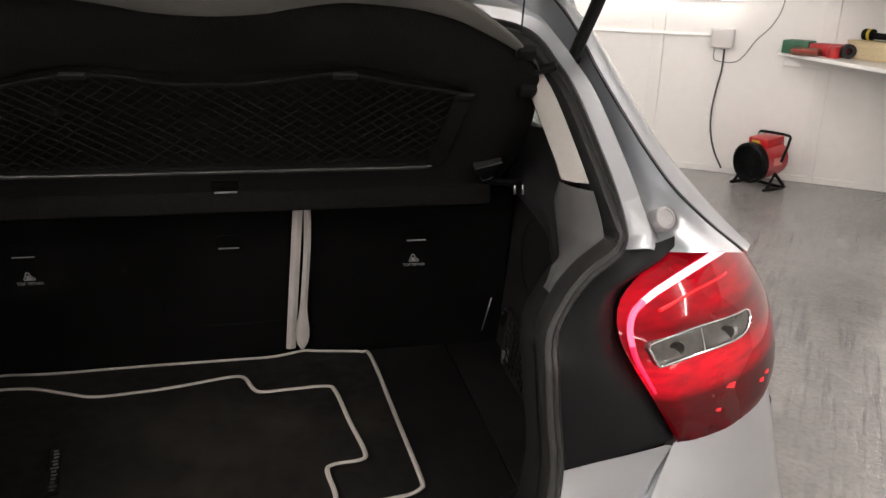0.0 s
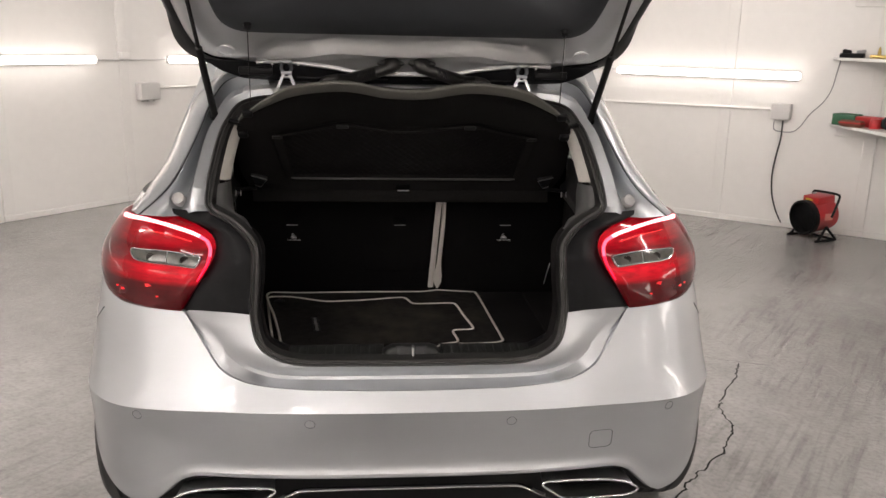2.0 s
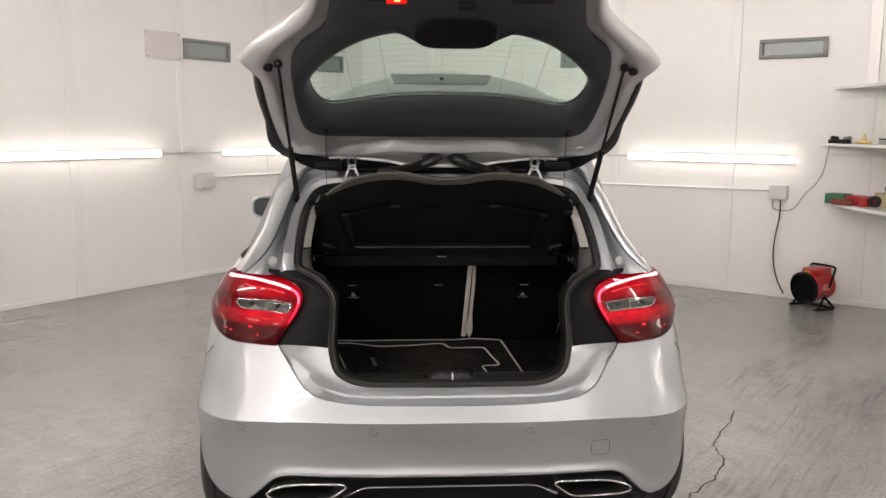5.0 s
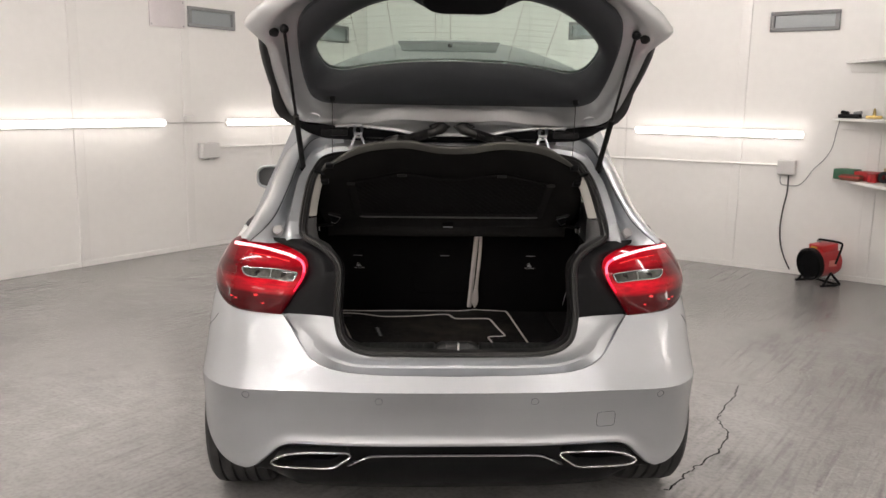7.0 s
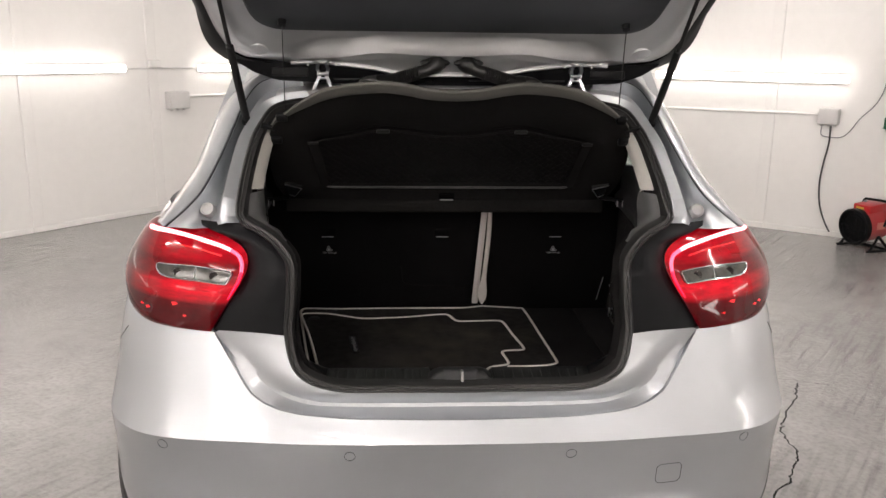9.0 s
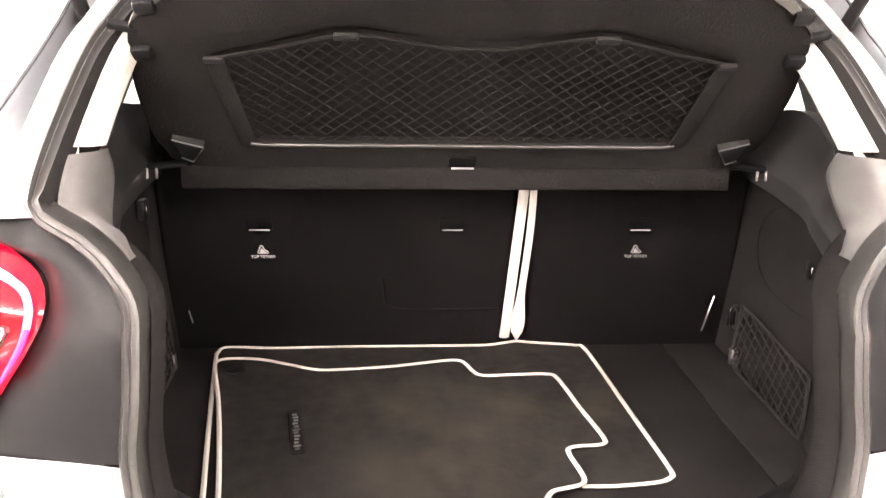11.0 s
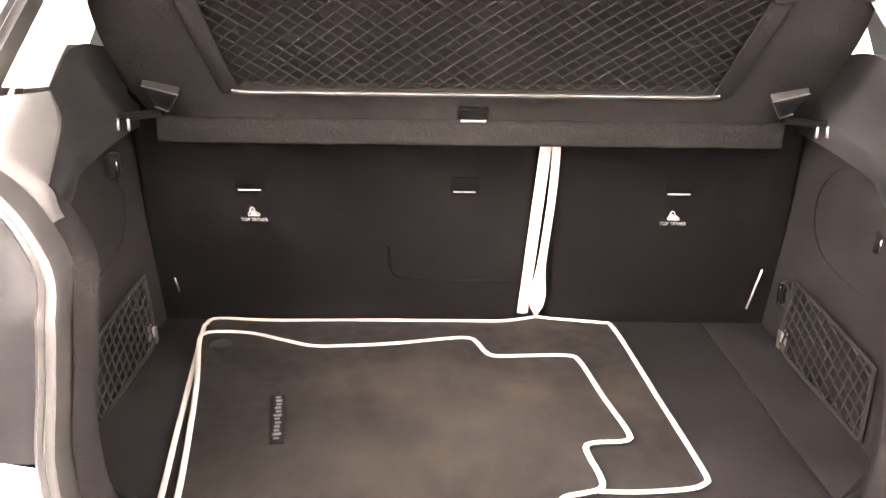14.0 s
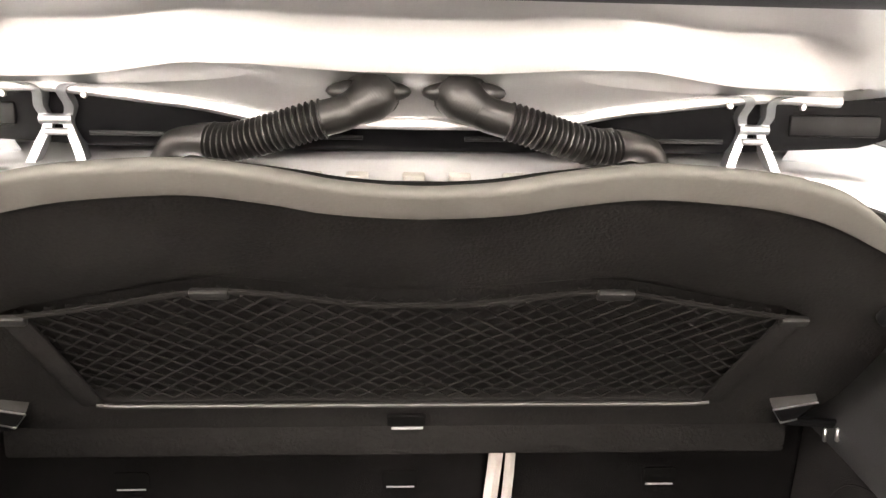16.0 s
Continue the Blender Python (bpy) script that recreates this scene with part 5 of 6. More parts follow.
def tailgate():
    edge, trim, pane = (around(o, N, MID) for o in (GATE_EDGE, GATE_TRIM, GATE_GLASS))
    mixed = lambda a, b, t: [(p[0] * (1 - t) + q[0] * t, p[1] * (1 - t) + q[1] * t) for p, q in zip(a, b)]
    crest_line = smooth_table([(0.0, 0.064), (0.06, 0.065), (0.12, 0.070), (0.17, 0.075), (0.22, 0.075), (0.26, 0.067), (0.30, 0.057), (0.34, 0.050), (0.40, 0.047), (0.60, 0.047)])
    crest = lambda x: crest_line(abs(x))
    bm = bmesh.new()
    rows = [[gate(x, s, -0.045) for x, s in pane], [gate(x, s, -0.05) for x, s in mixed(edge, pane, 0.4)], [gate(x, s, -0.045) for x, s in mixed(edge, pane, 0.06)], [gate(x, s, -0.025) for x, s in edge], [gate(x, s, -0.006) for x, s in edge]]
    beam = [(-0.004, 0.0), (0.0, 0.006), (1.0, 0.017), (1.04, 0.026), (1.22, 0.012), (1.40, -0.005), (1.46, -0.007), (1.95, 0.000), (2.0, 0.006)]
    for k, (t, h) in enumerate(((0.05, 0.003), (0.12, 0.010), (0.22, 0.018), (0.34, 0.021), (0.46, 0.019), (0.56, 0.013), (0.70, 0.008), (0.88, 0.006), (1.0, 0.003))):
        row = []
        for (x, q), e, r in zip(mixed(edge, trim, t), edge, trim):
            low = ease((0.50 - abs(e[0])) / 0.07) * (e[1] < 0.04)
            b, hb = beam[k]
            sb = crest(e[0]) * b if b <= 1 else crest(e[0]) + (r[1] - crest(e[0])) * (b - 1)
            row.append(gate(x, q * (1 - low) + sb * low, h * (1 - low) + hb * low))
        rows.append(row)
    grid(bm, rows, close=True)
    shell = part("tailgate", bm, PALE_SILVER, car, "silver tailgate standing open, seen from inside", sharp=50)
    bm = bmesh.new()
    grid(bm, [[gate(x, s, 0.0) for x, s in trim], [gate(x, s, 0.017) for x, s in mixed(trim, pane, 0.02)], [gate(x, s, 0.025) for x, s in mixed(trim, pane, 0.12)], [gate(x, s, 0.022) for x, s in mixed(trim, pane, 0.45)], [gate(x, s, 0.006) for x, s in mixed(trim, pane, 0.75)], [gate(x, s, -0.012) for x, s in mixed(trim, pane, 0.95)], [gate(x, s, -0.032) for x, s in pane]], close=True)
    lining = part("gate_lining", bm, LINING, shell, "dark grey plastic lining", sharp=45)
    bm = bmesh.new()
    grid(bm, [[gate(x * 1.01, 0.5 + (s - 0.5) * 1.01, h) for x, s in pane] for h in (-0.034, -0.038)], close=True, caps=True)
    ob = part("rear_window", bm, GLASS, shell, "greenish rear window with heating wires", smooth=False)
    ob.visible_shadow = False
    for s in np.arange(0.40, 0.70, 0.028):
        xs = [x for x, q in pane if abs(q - s) < 0.02 and x > 0]
        if not xs:
            continue
        w = max(xs)
        lo = 0.0 if s < 0.63 else (0.10 if s < 0.66 else 0.14)
        for a, b in (((-w, -lo), (lo, w)) if lo else ((-w, w),)):
            bm = bmesh.new()
            xs = np.linspace(a, b, 25)
            grid(bm, [[gate(x, s + k - 0.20 * x * x + 0.012, -0.0325) for x in xs] for k in (-0.0004, 0.0004)])
            part("heating_wire", bm, WIRE, shell, smooth=False)
    for x0, s0, x1, s1 in ((-0.313, 0.318, -0.337, 0.60), (-0.197, 0.335, -0.226, 0.64), (-0.076, 0.445, -0.081, 0.60), (-0.028, 0.45, -0.034, 0.59), (0.167, 0.335, 0.18, 0.64), (0.284, 0.320, 0.298, 0.60)):
        bm = bmesh.new()
        tube(bm, [gate(x0, s0, -0.0328), gate(x1, s1, -0.0328)], 0.0006, 5)
        part("aerial_wire", bm, WIRE, shell, smooth=False)
    # black side and lower seal of the gate
    for s_ in (1, -1):
        bm = bmesh.new()
        P = curve([(0.0, -0.022), (0.25, -0.024), (0.44, -0.020), (0.54, -0.002), (0.585, 0.05), (0.604, 0.15), (0.613, 0.30), (0.613, 0.40), (0.607, 0.47)], 50)
        rows = []
        for d, h in ((0.0, -0.05), (-1.0, -0.045), (-1.0, -0.02), (-0.6, -0.010), (-0.25, -0.004), (0.0, 0.0), (0.016, 0.004)):
            row = []
            for i, (x, s) in enumerate(P):
                t = P[min(i + 1, len(P) - 1)] - P[max(i - 1, 0)]
                nrm = np.array((-t[1], t[0])) / np.linalg.norm(t)
                wide = 0.018 + 0.055 * max(0.0, 1 - max(0.0, i - 22) / 14)
                q = P[i] + nrm * (d * wide if d < 0 else d)
                row.append(gate(s_ * q[0], q[1], h))
            rows.append(row)
        grid(bm, rows)
        part("gate_seal", bm, BLACK_PLASTIC, shell, "black spoiler edge")
    # black underside of the spoiler behind the hinges
    low = lerp_table([(0.0, 1.298), (0.30, 1.300), (0.46, 1.308), (0.52, 1.328), (0.56, 1.352), (0.585, 1.378)])
    xs = np.linspace(-0.585, 0.585, 91)
    bm = bmesh.new()
    grid(bm, [[(x, 0.592, 1.392) for x in xs], [(x, 0.602, 0.5 * low(abs(x)) + 0.5 * 1.385) for x in xs], [(x, 0.604, low(abs(x)) + 0.006) for x in xs], [(x, 0.609, low(abs(x))) for x in xs], [(x, 0.66, low(abs(x)) + 0.004) for x in xs]])
    band = part("spoiler_underside", bm, PANEL_BLACK, shell, "black plastic underside of the spoiler")
    for s_ in (1, -1):
        bm = bmesh.new()
        box(bm, (0.095, 0.006, 0.022), pose(s_ * 0.425, 0.601, 1.330), 0.003, 2)
        part("spoiler_clip_plate", bm, BLACK_PLASTIC, band)
        bm = bmesh.new()
        tube(bm, [(s_ * 0.05, 0.600, 1.312), (s_ * 0.31, 0.600, 1.313)], 0.0025, 6)
        part("spoiler_ledge", bm, GREY_PLASTIC, band)
    # pressed plugs, strut mounts, string knobs
    for s_ in (1, -1):
        bm = bmesh.new()
        disc_tube(bm, GATE_POSE @ pose(s_ * 0.494, 0.072, 0.012), [(0.030, 0.0), (0.027, 0.008), (0.019, 0.009), (0.015, 0.003), (0.009, 0.002), (0.007, 0.007), (0.0, 0.008)], 24)
        part("plug", bm, PALE_SILVER, shell, "pressed round boss")
        bm = bmesh.new()
        disc_tube(bm, GATE_POSE @ pose(s_ * 0.563, 0.548, 0.014), [(0.015, 0.0), (0.014, 0.012), (0.009, 0.016), (0.0, 0.016)], 16)
        part("gate_buffer", bm, RUBBER, shell, "black rubber buffer")
        bm = bmesh.new()
        disc_tube(bm, GATE_POSE @ pose(s_ * 0.414, 0.214, 0.028), [(0.011, 0.0), (0.009, 0.012), (0.0, 0.013)], 12)
        part("string_knob", bm, BLACK_PLASTIC, shell)
    # pressed channel along the lower beam
    fold = smooth_table([(0.0, 1.3298), (0.08, 1.3305), (0.14, 1.3328), (0.175, 1.3396), (0.205, 1.3452), (0.25, 1.3506), (0.29, 1.3554), (0.35, 1.3604), (0.42, 1.3577)])
    xs = np.linspace(-0.42, 0.42, 121)
    hollow = []
    for t in np.linspace(0, 1, 13):
        row = []
        for x in xs:
            a, b = gate(x, crest(x) + 0.002, 0.0235), (x, 0.588, fold(abs(x)))
            sag = 0.010 * math.sin(math.pi * t)
            row.append((x, a[1] * (1 - t) + b[1] * t + sag, a[2] * (1 - t) + b[2] * t + sag))
        hollow.append(row)
    bm = bmesh.new()
    grid(bm, hollow)
    part("beam_pressing", bm, PALE_SILVER, shell, "pressed hollow of the lower beam")
    bm = bmesh.new()
    rows = []
    for dy, dz in ((0.002, 0.004), (-0.004, 0.003), (-0.006, 0.0), (-0.006, -0.005), (-0.003, -0.008), (0.004, -0.009), (0.012, -0.006)):
        rows.append([(x, 0.588 + dy, fold(abs(x)) + dz) for x in xs])
    grid(bm, rows)
    part("beam_lip", bm, PALE_SILVER, shell, "bright folded lip of the beam")
    # roof spoiler on the outer side, seen through the glass
    arc = curve([(-0.50, 0.20), (-0.42, 0.293), (-0.30, 0.362), (-0.20, 0.402), (-0.10, 0.423), (0.0, 0.428), (0.10, 0.423), (0.20, 0.402), (0.30, 0.362), (0.42, 0.293), (0.50, 0.20)], 60)
    bm = bmesh.new()
    reach = lambda s: max(0.004, 0.88 * (s - 0.29))
    across = lambda s, k, extra=0.0: [gate(x, s + extra * reach(q), -0.048 - k * reach(q)) for x, q in arc]
    grid(bm, [across(0.277, 0.0), across(0.276, 0.25), across(0.276, 0.5), across(0.277, 0.75), across(0.279, 0.94), across(0.281, 1.0), across(0.277, 1.03), across(0.270, 1.02), across(0.25, 0.9), across(0.20, 0.5), across(0.12, 0.2), across(0.03, 0.02)])
    part("roof_spoiler", bm, PALE_SILVER, shell, "silver roof spoiler on the outer side")
    # high brake lamp seen through the glass
    bm = bmesh.new()
    prism(bm, [(-0.196, 0.040), (0.156, 0.040), (0.138, 0.0), (-0.178, 0.0)], GATE_POSE @ pose(0, 0.274, -0.124, -90), 0.008, 0.003)
    lamp_ = part("high_brake_lamp", bm, METAL_GREY, shell, "grey back of the high brake lamp")
    bm = bmesh.new()
    box(bm, (0.014, 0.004, 0.010), GATE_POSE @ pose(-0.018, 0.284, -0.143))
    part("lamp_plug", bm, BLACK_PLASTIC, lamp_)
    # lamp and catch beyond the window
    bm = bmesh.new()
    box(bm, (0.055, 0.046, 0.012), GATE_POSE @ pose(-0.172, 0.878, 0.032), 0.003, 2)
    red = part("gate_lamp", bm, glow("gate_lamp_red", (0.75, 0.006, 0.004), 0.8), shell, "lit red courtesy lamp")
    bm = bmesh.new()
    box(bm, (0.016, 0.010, 0.004), GATE_POSE @ pose(-0.170, 0.872, 0.038), 0.0015, 2)
    part("lamp_core", bm, glow("gate_lamp_core", (1.0, 0.35, 0.10), 3.0), red)
    bm = bmesh.new()
    prism(bm, rounded(0.25, 0.17, 0.07, 8), GATE_POSE @ pose(0, 0.705, 0.002, 8), 0.012, 0.011, 5)
    part("motor_cover", bm, BLACK_PLASTIC, shell, "raised cover of the catch")
    bm = bmesh.new()
    box(bm, (0.05, 0.02, 0.03), GATE_POSE @ pose(0.02, 0.86, 0.036), 0.003, 2)
    part("catch", bm, BLACK_PLASTIC, shell, "black catch")
    for s_ in (-1, 1):
        bm = bmesh.new()
        prism(bm, rounded(0.12, 0.04, 0.01), GATE_POSE @ pose(s_ * 0.20, 0.88, 0.029), 0.006, 0.002)
        part("grip", bm, BLACK_PLASTIC, shell, "black pull recess")
    return shell


tailgate()

# gas struts
for s in (1, -1):
    a, b = Vector((s * 0.530, 0.528, 1.206)), Vector(gate(s * 0.530, 0.568, 0.022))
    d = b - a
    bm = bmesh.new()
    tube(bm, [a, a + d * 0.42, a + d * 0.425, b], [0.0095, 0.0095, 0.005, 0.005], 12)
    strut = part("gas_strut", bm, RUBBER, car, "black gas strut holding the tailgate")
    for p, r in ((a, 0.013), (b, 0.014)):
        bm = bmesh.new()
        bmesh.ops.create_uvsphere(bm, u_segments=14, v_segments=8, radius=r, matrix=Matrix.Translation(p))
        part("ball_joint", bm, BLACK_PLASTIC, strut)
    bm = bmesh.new()
    tube(bm, [gate(s * 0.414, 0.216, 0.038), (s * 0.420, 0.448, 1.245)], 0.0013, 6)
    part("shelf_string", bm, RUBBER, car, "thin black string lifting the shelf")


# roof edge, hinges and hoses above the opening
def header():
    bm = bmesh.new()
    rows = []
    for y, z in ((0.575, 1.262), (0.587, 1.270), (0.591, 1.274), (0.596, 1.290), (0.602, 1.296), (0.645, 1.300), (0.665, 1.31), (0.68, 1.36)):
        rows.append([(x, y - 0.02 * (x / 0.5) ** 2, z - 0.02 * (x / 0.5) ** 2) for x in np.linspace(-0.46, 0.46, 31)])
    grid(bm, rows)
    edge_ = part("roof_edge", bm, PALE_SILVER, car, "silver edge of the roof above the boot")
    for x in (-0.10, -0.055, 0.0, 0.045, 0.098):
        bm = bmesh.new()
        box(bm, (0.022, 0.010, 0.007), pose(x, 0.586, 1.276, 20), 0.002, 2)
        part("edge_clip", bm, CREAM, edge_, "small pale clip on the roof edge")
    for s in (1, -1):
        bm = bmesh.new()
        for k in (-1, 1):
            x = s * 0.338 + k * 0.012
            P = curve([(x + k * 0.012, 0.59, 1.285), (x + k * 0.004, 0.596, 1.305), (x - k * 0.003, 0.600, 1.322), (x + k * 0.002, 0.594, 1.338), (x - k * 0.001, 0.585, 1.352), (x + k * 0.008, 0.576, 1.359), (x + k * 0.030, 0.574, 1.360)], 24)
            rows = []
            for p in P:
                rows.append([(p[0] - 0.0045, p[1] - 0.004, p[2]), (p[0] + 0.0045, p[1] - 0.004, p[2]), (p[0] + 0.0045, p[1] + 0.012, p[2]), (p[0] - 0.0045, p[1] + 0.012, p[2])])
            grid(bm, rows, close=True, caps=True)
        tube(bm, [(s * 0.338 - 0.015, 0.594, 1.326), (s * 0.338 + 0.015, 0.594, 1.326)], 0.005, 10)
        tube(bm, [(s * 0.338 - 0.011, 0.594, 1.314), (s * 0.338 + 0.011, 0.594, 1.314)], 0.0035, 10)
        hinge = part("hinge", bm, SILVER, car, "bent silver tailgate hinge")
        for k in (-1, 1):
            bm = bmesh.new()
            disc_tube(bm, pose(s * 0.338 + k * 0.036, 0.572, 1.350, 90), [(0.0, 0.004), (0.0025, 0.004), (0.0032, 0.003), (0.0032, 0.0)], 8)
            part("bolt", bm, STEEL, hinge)
    for s in (1, -1):
        P = curve([(s * x + 0.001, y, z) for x, y, z in ((0.040, 0.566, 1.358), (0.046, 0.556, 1.350), (0.066, 0.550, 1.339), (0.098, 0.552, 1.330), (0.133, 0.557, 1.319), (0.172, 0.566, 1.309), (0.203, 0.575, 1.310), (0.228, 0.588, 1.304), (0.243, 0.600, 1.286))], 640)
        rs = []
        for i in range(640):
            t = i / 639
            ribbed = 0.24 < t < 0.72
            rs.append(0.0160 + 0.0026 * math.sin((t - 0.24) / 0.48 * 2 * math.pi * 20) if ribbed else 0.0165 + 0.010 * max(0.0, 0.13 - t) / 0.13 - 0.0025 * ease((t - 0.72) / 0.1))
        bm = bmesh.new()
        tube(bm, P, rs, 16)
        hose = part("cable_hose", bm, HOSE, car, "black ribbed cable hose", sharp=70)
        bm = bmesh.new()
        bmesh.ops.create_uvsphere(bm, u_segments=24, v_segments=10, radius=1, matrix=Matrix.Translation((s * 0.044 + 0.001, 0.561, 1.358)) @ Matrix.Diagonal((0.0395, 0.013, 0.0115, 1)))
        part("grommet", bm, HOSE, hose)


header()


# ---- inside the boot ----
FLOOR_Z, SEAT_Y = 0.612, 0.785


def boot_floor():
    for x0, x1 in ((-0.515, 0.402), (0.404, 0.515)):
        bm = bmesh.new()
        box(bm, (x1 - x0, 0.62, 0.03), pose((x0 + x1) / 2, 0.50, FLOOR_Z - 0.015), 0.003, 2)
        part("boot_floor", bm, CARPET, car, "black carpeted boot floor board")


boot_floor()


def sill():
    bm = bmesh.new()
    xs = np.linspace(-0.37, 0.37, 41)
    rows = []
    for y, z in ((0.07, 0.640), (0.082, 0.652), (0.10, 0.657), (0.165, 0.658), (0.185, 0.652), (0.195, 0.635), (0.196, 0.60)):
        rows.append([(x, y + 0.25 * max(0, abs(x) - 0.27) ** 1.5, z + 1.6 * max(0, abs(x) - 0.27) ** 1.6) for x in xs])
    grid(bm, rows)
    base = part("sill_trim", bm, BLACK_PLASTIC, car, "black plastic loading sill")
    for x0, x1 in ((-0.303, -0.066), (0.076, 0.303)):
        slope = pose((x0 + x1) / 2, 0.119, 0.664, 8)
        bm = bmesh.new()
        box(bm, (x1 - x0, 0.074, 0.010), slope, 0.004, 3)
        pad = part("sill_pad", bm, SILL_GREY, base, "greenish grey ribbed sill pad")
        x = x0 + 0.014
        while x < x1 - 0.010:
            bm = bmesh.new()
            box(bm, (0.0172, 0.058, 0.0044), slope @ pose(x - (x0 + x1) / 2, -0.002, 0.0040), 0.0020, 3)
            part("rib", bm, SILL_GREY, pad)
            x += 0.0215
    # raised latch cover: shoulders and a grey middle with the striker before it
    ring = lambda w, y0, y1, z: [(0.001 + x, (y0 + y1) / 2 + y, z) for x, y in rounded(w, y1 - y0, min(0.012, (y1 - y0) * 0.4), 6)]
    bm = bmesh.new()
    grid(bm, [ring(0.158, 0.076, 0.146, 0.645), ring(0.146, 0.080, 0.140, 0.668), ring(0.126, 0.082, 0.130, 0.680), ring(0.106, 0.086, 0.122, 0.687), ring(0.094, 0.090, 0.116, 0.6895), ring(0.06, 0.098, 0.110, 0.690)], close=True)
    bm.faces.new([bm.verts.new(p) for p in ring(0.06, 0.098, 0.110, 0.690)])
    part("latch_cover", bm, SILL_GREY, base, "raised dark grey latch cover")
    bm = bmesh.new()
    grid(bm, [ring(0.086, 0.073, 0.114, 0.650), ring(0.084, 0.076, 0.114, 0.668), ring(0.081, 0.081, 0.113, 0.684), ring(0.078, 0.085, 0.111, 0.690), ring(0.072, 0.089, 0.108, 0.692), ring(0.06, 0.096, 0.104, 0.692)], close=True)
    bm.faces.new([bm.verts.new(p) for p in ring(0.06, 0.096, 0.104, 0.692)])
    part("latch_face", bm, GREY_PLASTIC, base, "grey middle of the latch cover")
    bm = bmesh.new()
    prism(bm, [(0.037 * math.copysign(abs(math.cos(a)) ** 0.7, math.cos(a)), 0.010 * math.sin(a)) for a in np.linspace(0, 2 * math.pi, 32, endpoint=False)], pose(-0.009, 0.160, 0.654, 12), 0.010, 0.003)
    part("release_tab", bm, material("tab_grey", (0.042, 0.0415, 0.0415), 0.4, vary=0.1, scale=12, fine=300), base, "small grey oval tab behind the latch cover")
    bm = bmesh.new()
    tube(bm, curve([(0.004, 0.090, 0.664), (0.004, 0.072, 0.664), (0.004, 0.0695, 0.668), (0.004, 0.073, 0.688), (0.004, 0.080, 0.692), (0.004, 0.092, 0.690)], 24), 0.0030, 10)
    part("striker", bm, STEEL, base, "bright steel striker loop")


sill()


def liner(s):
    n = 34
    idx = [p for p in OPEN3 if p[0] > 0.30 and 0.655 < p[2] < 1.0]
    E = line([(x - 0.023, y + 0.01, z) for x, y, z in idx], n)
    zz = np.linspace(FLOOR_Z - 0.005, 0.955, n)
    rows = [E, [(x - 0.001, y + 0.025, z) for x, y, z in E], [(x - 0.001, y + 0.052, z - 0.003) for x, y, z in E], [(x + 0.012, y + 0.078, z - 0.006) for x, y, z in E]]
    last = rows[-1]
    for y, x0, x1, t in ((0.27, 0.47, 0.48, 0.6), (0.34, 0.488, 0.49, 0.95), (0.42, 0.497, 0.50, 1.0), (0.55, 0.505, 0.51, 1.0), (0.68, 0.507, 0.525, 1.0), (0.80, 0.510, 0.535, 1.0)):
        rows.append([((x0 + (x1 - x0) * k / (n - 1)) * t + last[k][0] * (1 - t), y, zz[k] * t + last[k][2] * (1 - t)) for k in range(n)])
    bm = bmesh.new()
    grid(bm, [[(s * x, y, z) for x, y, z in r] for r in rows])
    side = part("side_liner", bm, CARPET, car, "black carpet side lining")
    # pressed recess outline on the lining
    bm = bmesh.new()
    P = curve([(0.500, 0.40, 0.80), (0.503, 0.50, 0.785), (0.508, 0.60, 0.79), (0.512, 0.65, 0.81), (0.514, 0.67, 0.84), (0.514, 0.665, 0.88), (0.512, 0.62, 0.92), (0.510, 0.55, 0.935), (0.503, 0.42, 0.94)], 50)
    tube(bm, [(s * (x + 0.0002), y, z) for x, y, z in P], 0.0006, 6)
    part("liner_seam", bm, CARPET, side)
    # plastic foot of the pillar: a rounded moulding from the seal to a ridge, and a recessed panel behind it
    A = line([(x - 0.026, y + 0.008, z) for x, y, z in OPEN3 if 0.960 < z < 1.056 and x > 0.39], 40)
    R = curve([(0.421, 0.238, 0.950), (0.436, 0.262, 0.960), (0.452, 0.311, 0.967), (0.468, 0.377, 0.987), (0.478, 0.4215, 1.016), (0.474, 0.393, 1.050)], 40)
    grow = [ease(k / 12) for k in range(40)]
    G = [(x + 0.016 * g, y + 0.022 * g, z - 0.004) for (x, y, z), g in zip(R, grow)]
    rows = [A, [(x - 0.010 * g, y + 0.012, z) for (x, y, z), g in zip(A, grow)], [(x - 0.018 * g, y + 0.030, z - 0.001) for (x, y, z), g in zip(A, grow)]]
    for t, lift in ((0.45, 0.003), (0.8, 0.004), (0.93, 0.004), (1.0, 0.0)):
        rows.append([tuple(a[i] * (1 - t) + r[i] * t - (lift * g if i == 0 else 0) for i in range(3)) for a, r, g in zip(rows[2], R, grow)])
    rows += [[tuple(r[i] * (1 - t) + g[i] * t for i in range(3)) for r, g in zip(R, G)] for t in (0.35, 1.0)]
    bm = bmesh.new()
    grid(bm, [[(s * x, y, z) for x, y, z in r] for r in rows])
    part("pillar_trim", bm, TRIM_GREY, car, "rounded grey plastic foot of the pillar", sharp=80)
    low = curve([(0.432, 0.268, 0.943), (0.450, 0.311, 0.934), (0.466, 0.364, 0.931), (0.487, 0.460, 0.947), (0.495, 0.497, 0.959), (0.499, 0.541, 0.965), (0.503, 0.654, 0.974), (0.508, 0.80, 0.978)], 60)
    top = curve([G[0], G[9], G[18], G[27], G[36], (0.500, 0.452, 1.046), (0.507, 0.497, 1.060), (0.517, 0.555, 1.077), (0.524, 0.62, 1.081), (0.530, 0.70, 1.071), (0.535, 0.80, 1.062)], 60)
    rows = [[(x + 0.004, y, z - 0.030) for x, y, z in low], low, [(x + 0.002, y - 0.003, z + 0.004) for x, y, z in low]]
